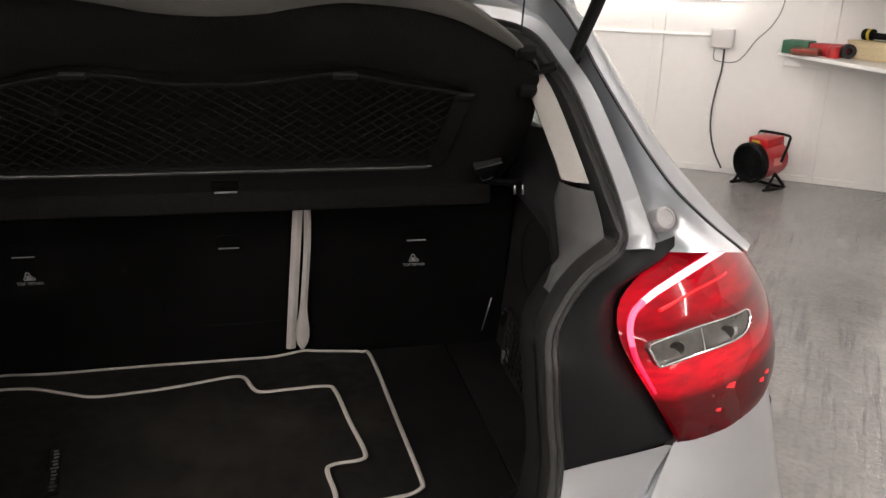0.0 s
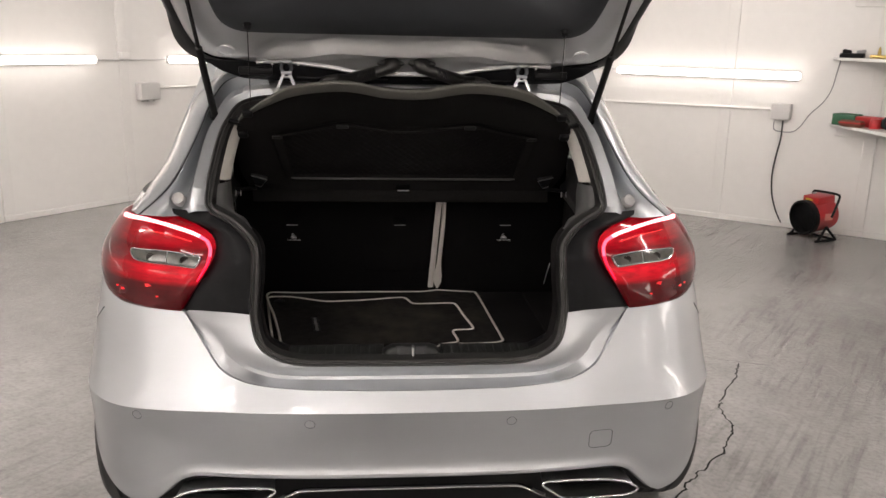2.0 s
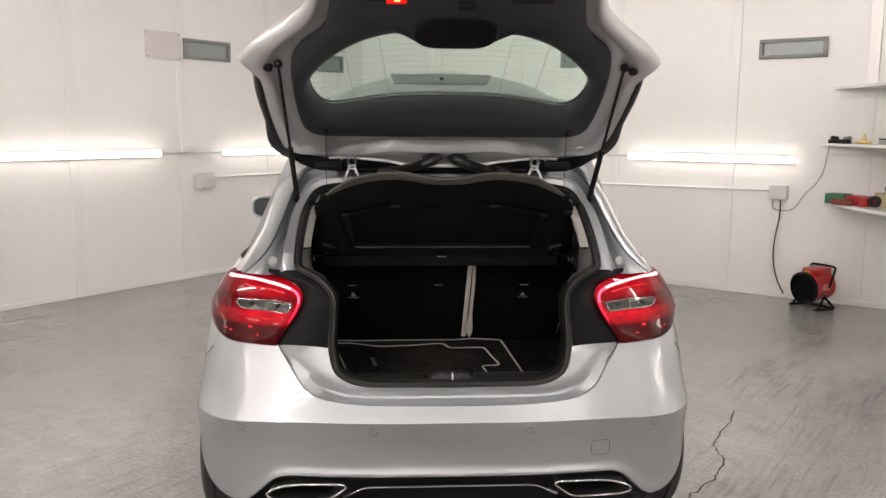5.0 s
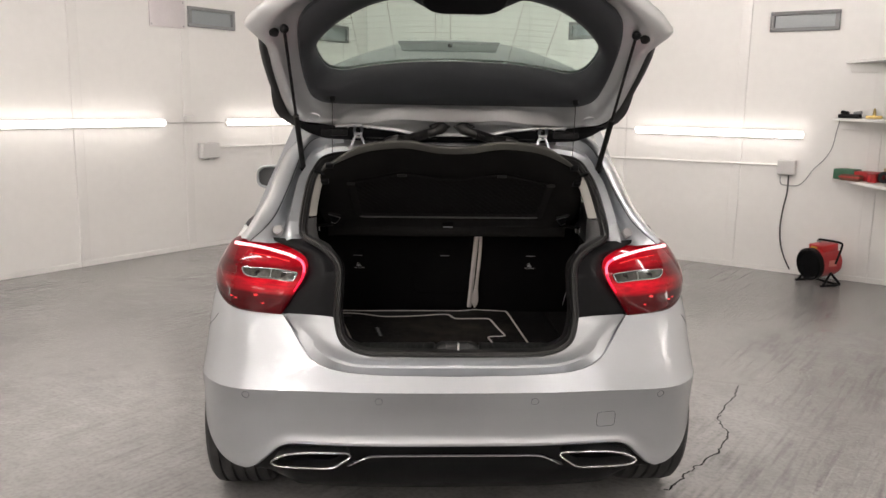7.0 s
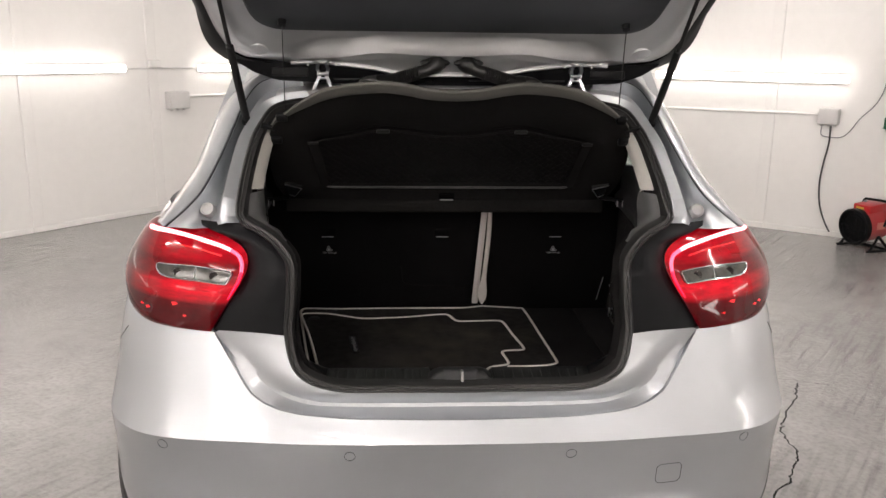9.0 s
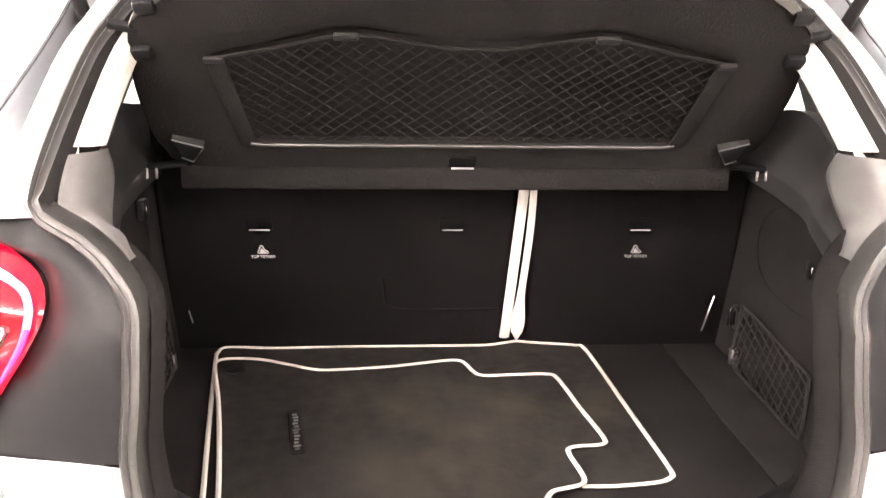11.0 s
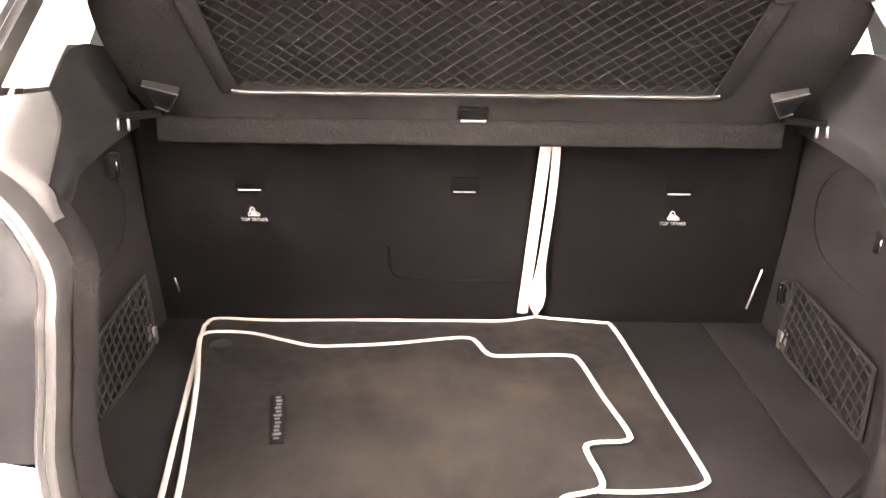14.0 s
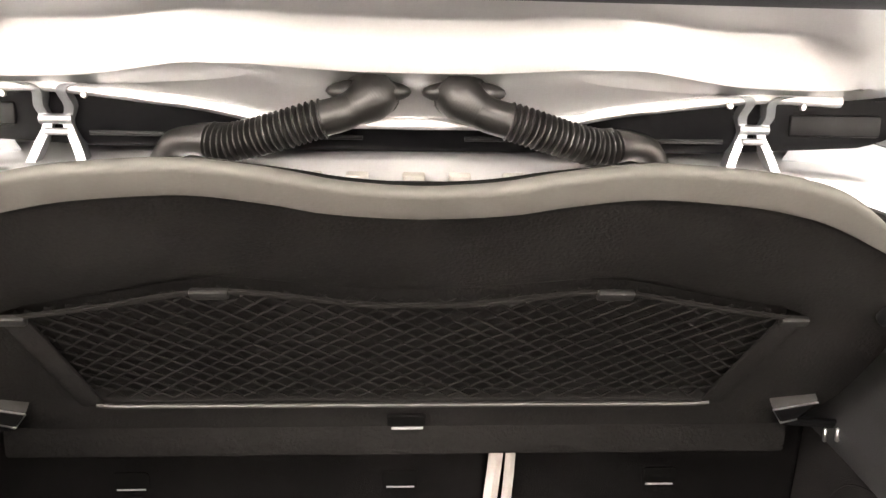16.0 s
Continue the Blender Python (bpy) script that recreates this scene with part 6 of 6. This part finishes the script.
    for t, deep in ((0.14, 0.007), (0.24, 0.012), (0.38, 0.015), (0.56, 0.014), (0.76, 0.009), (1.0, 0.0)):
        rows.append([(a[0] * (1 - t) + b[0] * t + deep, a[1] * (1 - t) + b[1] * t, a[2] * (1 - t) + b[2] * t) for a, b in zip(low, top)])
    rows.append([(x + 0.03, y + 0.004, z - 0.002) for x, y, z in top])
    bm = bmesh.new()
    grid(bm, [[(s * x, y, z) for x, y, z in r] for r in rows])
    part("quarter_trim", bm, QUARTER, car, "recessed dark plastic panel behind the pillar foot", sharp=80)
    B = line([(x - 0.028, y + 0.01, z) for x, y, z in OPEN3 if 1.058 < z < 1.256 and x > 0.40], 16)
    bm = bmesh.new()
    rows = [B] + [[(x + dx, y + dy, z + dz) for x, y, z in B] for dx, dy, dz in ((-0.012, 0.025, -0.004), (-0.020, 0.05, -0.006), (-0.018, 0.062, -0.007), (0.004, 0.075, -0.007), (0.05, 0.10, -0.006))]
    grid(bm, [[(s * x, y, z) for x, y, z in r] for r in rows])
    part("upper_pillar_trim", bm, CREAM, car, "cream trim of the upper pillar")


liner(1)
liner(-1)


def cords(bm, poly, place, step, r, a1, a2, sag=0.0):
    """Crossing cords over a polygon in the x, y plane of place."""
    P = [np.array(p) for p in poly]
    for ang in (a1, a2):
        d = np.array((math.cos(radians(ang)), math.sin(radians(ang))))
        nrm = np.array((-d[1], d[0]))
        ks = [p @ nrm for p in P]
        k = min(ks) + step / 2
        while k < max(ks):
            hits = []
            for p, q in zip(P, P[1:] + P[:1]):
                a, b = p @ nrm - k, q @ nrm - k
                if a * b < 0:
                    hits.append(p + (q - p) * a / (a - b))
            hits.sort(key=lambda h: h @ d)
            for p, q in zip(hits[::2], hits[1::2]):
                m = max(3, int(np.linalg.norm(q - p) / 0.012))
                pts = []
                for i in range(m + 1):
                    h = p + (q - p) * i / m
                    pts.append(place @ Vector((h[0], h[1], sag * math.sin(math.pi * i / m) + 0.0012 * math.sin(i * math.pi + (0 if ang == a1 else math.pi)))))
                tube(bm, pts, r, 4, caps=False)
            k += step


def side_net(s):
    poly = [(0.640, 0.745), (0.662, 0.645), (0.645, 0.624), (0.40, 0.618), (0.40, 0.722)]
    place = Matrix(((0, 0, -s, s * 0.488), (1, 0, 0, 0), (0, 1, 0, 0), (0, 0, 0, 1)))
    root = thing("side_net", (0, 0, 0), "black stretch net pocket on the boot side lining", "net", "side nets")
    bm = bmesh.new()
    cords(bm, poly, place, 0.0185, 0.0016, 20, 112)
    part("mesh", bm, SIDE_CORD, root, "dark grey knotted cords")
    bm = bmesh.new()
    tube(bm, [place @ Vector((*p, 0.001)) for p in line(poly + poly[:1], 60)[:-1]], 0.003, 6, close=True)
    part("border_cord", bm, SIDE_CORD, root)
    bm = bmesh.new()
    box(bm, (0.012, 0.014, 0.03), pose(s * 0.490, 0.660, 0.640), 0.003, 2)
    part("clip", bm, STEEL, root, "metal end clip")


side_net(1)
side_net(-1)
for s, y, z in ((1, 0.700, 0.700), (-1, 0.655, 0.705)):
    bm = bmesh.new()
    disc_tube(bm, pose(s * 0.507, y, z, 0, -90 * s, 0), [(0.022, 0.0), (0.021, 0.006), (0.015, 0.007), (0.013, 0.002), (0.0, 0.002)], 20)
    hook = part("bag_hook", bm, BLACK_PLASTIC, car, "round black bag hook")
    bm = bmesh.new()
    box(bm, (0.014, 0.010, 0.034), pose(s * 0.497, y, z), 0.004, 2)
    part("hook_tongue", bm, CHROME, hook)
for s, y, z in ((1, 0.47, 0.86), (-1, 0.631, 0.915)):
    bm = bmesh.new()
    box(bm, (0.014, 0.028, 0.032), pose(s * 0.509, y, z), 0.004, 2)
    lamp = part("boot_socket", bm, BLACK_PLASTIC, car, "small black fitting with a bright rim")
    bm = bmesh.new()
    box(bm, (0.003, 0.004, 0.018), pose(s * 0.501, y - 0.008, z), 0.001)
    part("fitting_rim", bm, CHROME, lamp)

# rear seat backs seen from behind
seat_y = lambda z: SEAT_Y - 0.03 * (z - 0.62) / 0.33


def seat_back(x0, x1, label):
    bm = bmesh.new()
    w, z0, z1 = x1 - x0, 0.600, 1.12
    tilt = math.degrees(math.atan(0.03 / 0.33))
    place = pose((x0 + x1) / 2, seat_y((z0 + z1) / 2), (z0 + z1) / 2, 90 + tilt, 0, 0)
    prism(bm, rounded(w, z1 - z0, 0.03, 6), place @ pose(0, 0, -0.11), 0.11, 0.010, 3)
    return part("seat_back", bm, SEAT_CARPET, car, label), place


def on_seat(x, z, out=0.0):
    return pose(x, seat_y(z) - out, z, 90 + math.degrees(math.atan(0.03 / 0.33)), 0, 0)


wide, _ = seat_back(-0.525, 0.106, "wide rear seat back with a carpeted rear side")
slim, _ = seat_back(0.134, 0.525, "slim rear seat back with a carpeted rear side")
for x, own in ((-0.350, wide), (-0.008, wide), (0.335, slim)):
    # recess shade is a near-black plate laid on the seat
    bm = bmesh.new()
    prism(bm, rounded(0.046, 0.028, 0.006), on_seat(x, 0.856, 0.001), 0.0014, 0.0006)
    rec = part("anchor_recess", bm, PIT, own, "flat near-black plate for the shaded child seat anchor recess")
    bm = bmesh.new()
    tube(bm, [on_seat(x - 0.018, 0.846, 0.004) @ Vector((0, 0, 0)), on_seat(x + 0.018, 0.846, 0.004) @ Vector((0, 0, 0))], 0.0012, 8)
    part("anchor_bar", bm, METAL_GREY, own, "grey steel anchor bar")
for x, own in ((-0.346, wide), (0.332, slim)):
    words("anchor_text", "TOP TETHER", on_seat(x, 0.795, 0.003), 0.0075, LABEL_WHITE, own, "white printed words")
    at_ = on_seat(x, 0.808, 0.0025)
    figure = [(-0.009, -0.006), (0.009, -0.006), (0.009, -0.0035), (0.002, 0.001), (0.0, 0.0075), (-0.004, 0.0085), (-0.0055, 0.005), (-0.0065, 0.0), (-0.009, -0.003)]
    bm = bmesh.new()
    tube(bm, [at_ @ Vector((a, b, 0)) for a, b in figure], 0.0009, 5, close=True)
    part("anchor_symbol", bm, LABEL_WHITE, own, "white printed outline of a child seat")
    bm = bmesh.new()
    prism(bm, [(-0.0055, -0.0045), (0.006, -0.0045), (0.001, -0.001), (-0.002, 0.004), (-0.0045, 0.0)], at_, 0.0006)
    part("symbol_figure", bm, LABEL_WHITE, own, "white printed figure", smooth=False)
# shallow hatch panel in the wide seat back
bm = bmesh.new()
P = curve([(0.085, 0.690), (0.0, 0.688), (-0.10, 0.690), (-0.125, 0.700), (-0.130, 0.72), (-0.131, 0.75)], 60)
tube(bm, [on_seat(x, z, 0.0005) @ Vector((0, 0, 0)) for x, z in P], 0.0024, 6)
part("hatch_rim", bm, SEAT_CARPET, wide, "rim of the through-loading hatch")
# added dark box so that the gap between the seats reads as shade
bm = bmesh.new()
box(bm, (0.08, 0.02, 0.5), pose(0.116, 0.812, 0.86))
part("gap_filler", bm, SEAT_CARPET, car, smooth=False)
# belt straps hanging in the gap between the seats
for xa, xb, wa, wb in ((0.1208, 0.0948, 0.0178, 0.0199), (0.1315, 0.1200, 0.0125, 0.027)):
    bm = bmesh.new()
    rows = []
    for t in np.linspace(0, 1, 25):
        z = 0.985 - (0.985 - 0.634) * t
        x = xa + (xb - xa) * t + (0.004 * math.sin(t * 5) if wb > 0.02 else 0)
        w = wa if wb < 0.02 else (wa + 0.014 * math.exp(-(((t - 0.90) / 0.10) ** 2))) * math.sqrt(max(0.05, min(1.0, (1.0 - t) / 0.05)))
        y = seat_y(z) - 0.012 - (0.01 if wb > 0.02 else 0) * t
        rows.append([(x - w / 2, y, z), (x, y - 0.004, z), (x + w / 2, y, z), (x + w / 2, y + 0.004, z), (x - w / 2, y + 0.004, z)])
    grid(bm, rows, close=True, caps=True)
    part("belt_strap", bm, WEBBING, car, "pale grey strap between the seat backs")
for s in (1, -1):
    bm = bmesh.new()
    box(bm, (0.0028, 0.004, 0.074 if s > 0 else 0.026), pose(s * 0.482, 0.770, 0.680, 0, 14 * s, 0), 0.002)
    part("seat_latch", bm, STEEL, car, "bright edge of the seat latch")


# ---- parcel shelf, lifted by its strings ----
def shelf_at(x, w, h=0.0):
    """x across, w up the board, h out of its lower side towards the rear."""
    return (x, 0.667 - 0.652 * w - 0.758 * h, 0.98 + 0.758 * w - 0.652 * h)


SHELF_POSE = Matrix(((1, 0, 0, 0), (0, -0.652, -0.758, 0.667), (0, 0.758, -0.652, 0.98), (0, 0, 0, 1)))
SHELF_EDGE = full([tuple(p) for p in curve([(0, 0.0), (0.25, 0.0), (0.445, 0.002), (0.462, 0.026), (0.478, 0.066), (0.481, 0.13), (0.478, 0.198), (0.459, 0.290), (0.42, 0.338), (0.375, 0.378), (0.329, 0.412), (0.286, 0.430), (0.23, 0.440), (0.166, 0.444), (0.106, 0.434), (0.065, 0.423), (0.03, 0.418), (0, 0.416)], 90)])
POCKET = full([(0, 0.052), (0.16, 0.052), (0.33, 0.052), (0.345, 0.060), (0.362, 0.14), (0.372, 0.225), (0.36, 0.236), (0.28, 0.252), (0.20, 0.274), (0.165, 0.278), (0.12, 0.268), (0.05, 0.257), (0, 0.255)])


def parcel_shelf():
    c = np.array((0.0, 0.17))
    edge, pocket = around(SHELF_EDGE, 160, c), around(POCKET, 160, c)
    mixed = lambda t: [(p[0] * (1 - t) + q[0] * t, p[1] * (1 - t) + q[1] * t) for p, q in zip(edge, pocket)]
    bm = bmesh.new()
    lev = lambda pts, h: [shelf_at(x, w, h - 0.014 * (1 - (x / 0.48) ** 2) * math.sin(math.pi * min(max(w / 0.44, 0), 1))) for x, w in pts]
    rows = [lev(mixed(0.10), -0.012), lev(mixed(0.02), -0.004), lev(edge, 0.002), lev(mixed(0.05), 0.006), lev(mixed(0.5), 0.002), lev(mixed(0.93), 0.002), lev(pocket, -0.002)]
    small = [(p[0] * 0.985, 0.165 + (p[1] - 0.165) * 0.97) for p in pocket]
    rows.append(lev(small, -0.012))
    grid(bm, rows, close=True)
    bm.faces.new([bm.verts.new(p) for p in lev(small, -0.012)])
    bm.faces.new([bm.verts.new(p) for p in lev(mixed(0.10), -0.014)])
    shelf = part("parcel_shelf", bm, FELT, car, "dark felt parcel shelf tilted up", sharp=50)
    # pale rounded rim along the top
    bm = bmesh.new()
    top = [p for p in SHELF_EDGE if p[1] > 0.27]
    top = sorted(top, key=lambda p: math.atan2(p[1] - 0.1, p[0]))
    rows = []
    prof = [(-0.030, 0.002), (-0.0298, 0.009), (-0.0290, 0.0105), (-0.0275, 0.011), (-0.015, 0.0118), (-0.003, 0.0125), (0.0, 0.0123), (0.0025, 0.011), (0.004, 0.008), (0.003, 0.003), (-0.004, -0.004)]
    for i, p in enumerate(top):
        a, b = np.array(top[max(i - 1, 0)]), np.array(top[min(i + 1, len(top) - 1)])
        t = (b - a) / np.linalg.norm(b - a)
        nrm = np.array((t[1], -t[0]))
        f = min(1.0, max(0.0, (p[1] - 0.285) / 0.14))
        rows.append([shelf_at(p[0] + nrm[0] * d * f, p[1] + nrm[1] * d * f, h * (0.4 + 0.6 * f)) for d, h in prof])
    grid(bm, rows)
    part("shelf_rim", bm, material("rim_grey", (0.056, 0.0545, 0.0490), 0.75, vary=0.08, scale=10, fine=300, bump=0.0002), shelf, "grey rounded rim")
    # folded lower strip
    bm = bmesh.new()
    box(bm, (0.905, 0.018, 0.042), pose(-0.003, 0.674, 0.960), 0.005, 2)
    part("lower_strip", bm, FELT, shelf, "felt strip below the fold")
    # net pocket
    bm = bmesh.new()
    cords(bm, [(p[0] * 0.97, 0.165 + (p[1] - 0.165) * 0.96) for p in POCKET], SHELF_POSE @ pose(0, 0, -0.006), 0.0165, 0.0014, 42, 138, sag=-0.003)
    part("net", bm, NET, shelf, "black stretch net")
    bm = bmesh.new()
    tube(bm, [shelf_at(x, 0.052 + 0.004 * (abs(x) > 0.325), 0.003) for x in np.linspace(-0.335, 0.335, 40)], 0.0030, 8)
    part("net_bar", bm, material("bar_grey", (0.014, 0.0135, 0.013), 0.45, vary=0.1, scale=20, fine=200), shelf, "grey lower bar of the net")
    bm = bmesh.new()
    tube(bm, [shelf_at(x, w, 0.003) for x, w in curve([(-0.362, 0.233), (-0.28, 0.252), (-0.20, 0.274), (-0.15, 0.277), (-0.05, 0.258), (0, 0.256), (0.05, 0.258), (0.15, 0.277), (0.20, 0.274), (0.28, 0.252), (0.362, 0.233)], 80)], 0.0028, 6)
    part("net_cord", bm, NET, shelf, "upper elastic cord")
    for x, w, h in ((-0.360, 0.232, 0.028), (0.360, 0.232, 0.028), (-0.178, 0.277, 0.034), (0.178, 0.277, 0.034)):
        bm = bmesh.new()
        box(bm, (h, 0.011, 0.008), SHELF_POSE @ pose(x, w, 0.005), 0.003, 2)
        part("net_clip", bm, RUBBER, shelf, "dark net clip")
    for s in (1, -1):
        bm = bmesh.new()
        prism(bm, rounded(0.026, 0.185, 0.006), SHELF_POSE @ pose(s * 0.350, 0.143, 0.0, 0, 0, -7 * s), 0.003, 0.002)
        part("net_frame", bm, FELT, shelf, "upright end of the net frame")
        # pivot blocks at the lower corners
        shape = [(0.405, 0.058), (0.450, 0.076), (0.443, 0.034), (0.427, 0.024)]
        bm = bmesh.new()
        prism(bm, [(s * a, b) for a, b in shape][:: s], SHELF_POSE @ pose(0, 0, 0.0), 0.014, 0.003)
        piv = part("pivot_block", bm, RUBBER, shelf, "black pivot block")
        bm = bmesh.new()
        prism(bm, [(s * (0.429 + (a - 0.429) * 0.84), 0.050 + (b - 0.050) * 0.84) for a, b in shape][:: s], SHELF_POSE @ pose(0, 0, 0.0135), 0.002, 0.0008)
        part("block_face", bm, BLACK_PLASTIC, piv, "smooth front face of the pivot block")
        for a, b, r in ((0, 1, 0.0011), (2, 3, 0.0014), (3, 0, 0.0006)):
            bm = bmesh.new()
            tube(bm, [shelf_at(s * shape[k][0], shape[k][1], 0.0145) for k in (a, b)], r, 6)
            part("block_edge", bm, STEEL, piv)
        bm = bmesh.new()
        tube(bm, [(s * 0.44, 0.655, 0.985), (s * 0.51, 0.665, 0.975)], 0.006, 8)
        part("pivot_pin", bm, BLACK_PLASTIC, piv)
        for k in (0.488, 0.503):
            bm = bmesh.new()
            box(bm, (0.004, 0.005, 0.017), pose(s * k, 0.650, 0.968), 0.0012)
            part("pivot_clip", bm, STEEL, piv, "bright spring clip")
        for x, w in ((0.452, 0.245), (0.430, 0.325)):
            bm = bmesh.new()
            box(bm, (0.028, 0.022, 0.016), SHELF_POSE @ pose(s * x, w, 0.006), 0.005, 2)
            part("shelf_hook", bm, BLACK_PLASTIC, shelf)
        bm = bmesh.new()
        box(bm, (0.04, 0.013, 0.011), SHELF_POSE @ pose(s * 0.468, 0.285, 0.0, 0, 0, 20 * s), 0.004, 2)
        part("shelf_lug", bm, BLACK_PLASTIC, shelf)
    # recess shade is a near-black plate laid on the shelf
    bm = bmesh.new()
    prism(bm, rounded(0.044, 0.024, 0.004), SHELF_POSE @ pose(-0.003, 0.014, 0.001), 0.005, 0.001)
    catch = part("shelf_anchor", bm, PIT, shelf, "flat near-black plate for the shaded anchor recess")
    bm = bmesh.new()
    tube(bm, [shelf_at(-0.020, 0.004, 0.009), shelf_at(0.016, 0.004, 0.009)], 0.0016, 8)
    part("anchor_rod", bm, METAL_GREY, catch, "grey anchor rod")
    return shelf


parcel_shelf()


# ---- loose floor mats lying in the boot ----
def floor_mat(name, outline, z, label):
    root = thing(name, (0, 0, z), label, "floor mat", "floor mats")
    P = np.array(outline)
    bm = bmesh.new()
    prism(bm, [tuple(p) for p in P], pose(0, 0, 0), 0.006)
    part("pile_face", bm, MAT_PILE, root, "worn dark pile", smooth=False)
    bm = bmesh.new()
    rows = []
    n = len(P)
    for i in range(n):
        t = P[(i + 1) % n] - P[i - 1]
        nrm = np.array((t[1], -t[0])) / max(np.linalg.norm(t), 1e-6)
        row = []
        for d, h in ((-0.0045, 0.0062), (-0.0035, 0.0080), (0.0, 0.0088), (0.0028, 0.007), (0.0032, 0.003), (0.0015, 0.0)):
            q = P[i] + nrm * d
            row.append((q[0], q[1], h))
        rows.append(row)
    rows.append(rows[0])
    grid(bm, rows)
    part("piping", bm, PIPING, root, "pale cream stitched piping")
    return root


def closed(pts, n):
    return curve(pts + pts[:1], n)[:-1]


floor_mat("floor_mat", closed([(-0.350, 0.212), (-0.354, 0.255), (-0.39, 0.47), (-0.429, 0.712), (-0.432, 0.750), (-0.418, 0.772), (-0.33, 0.766), (-0.175, 0.770), (0.0, 0.770), (0.06, 0.771), (0.10, 0.782), (0.120, 0.789), (0.15, 0.782), (0.20, 0.773), (0.228, 0.766), (0.245, 0.742), (0.258, 0.50), (0.266, 0.335), (0.262, 0.312), (0.240, 0.299), (0.18, 0.292), (0.10, 0.288), (0.05, 0.24), (0.03, 0.208), (-0.15, 0.206)], 260), FLOOR_Z, "large dark floor mat with cream piping on the boot floor")
small = floor_mat("floor_mat", closed([(-0.326, 0.206), (-0.345, 0.32), (-0.385, 0.52), (-0.421, 0.668), (-0.420, 0.695), (-0.400, 0.703), (-0.348, 0.698), (-0.29, 0.672), (-0.242, 0.652), (-0.18, 0.655), (-0.113, 0.664), (-0.03, 0.684), (0.0, 0.686), (0.012, 0.672), (0.024, 0.636), (0.040, 0.622), (0.09, 0.624), (0.148, 0.625), (0.164, 0.606), (0.178, 0.50), (0.192, 0.408), (0.184, 0.388), (0.148, 0.384), (0.133, 0.376), (0.132, 0.355), (0.138, 0.310), (0.134, 0.288), (0.112, 0.279), (0.09, 0.271), (0.076, 0.248), (0.060, 0.224), (0.035, 0.208), (-0.10, 0.204)], 320), FLOOR_Z + 0.0072, "smaller dark floor mat with notched cream piping on top")
bm = bmesh.new()
prism(bm, rounded(0.018, 0.124, 0.002), pose(-0.257, 0.436, 0.0062, 0, 0, 8.5), 0.002, 0.0006)
badge = part("mat_badge", bm, BLACK_PLASTIC, small, "small black badge with a silver mark")
random.seed(4)
for k in range(12):
    bm = bmesh.new()
    box(bm, (random.choice((0.007, 0.008, 0.011)), 0.004, 0.001), pose(-0.257, 0.436, 0.0088, 0, 0, 8.5) @ pose(random.uniform(-0.001, 0.001), -0.052 + 0.0094 * k, 0))
    part("badge_bar", bm, STEEL, badge, smooth=False)
bm = bmesh.new()
disc_tube(bm, pose(-0.385, 0.655, 0.0062), [(0.017, 0.0), (0.017, 0.002), (0.013, 0.0028), (0.0, 0.0022)], 24)
part("eyelet", bm, RUBBER, small, "black fixing eyelet")
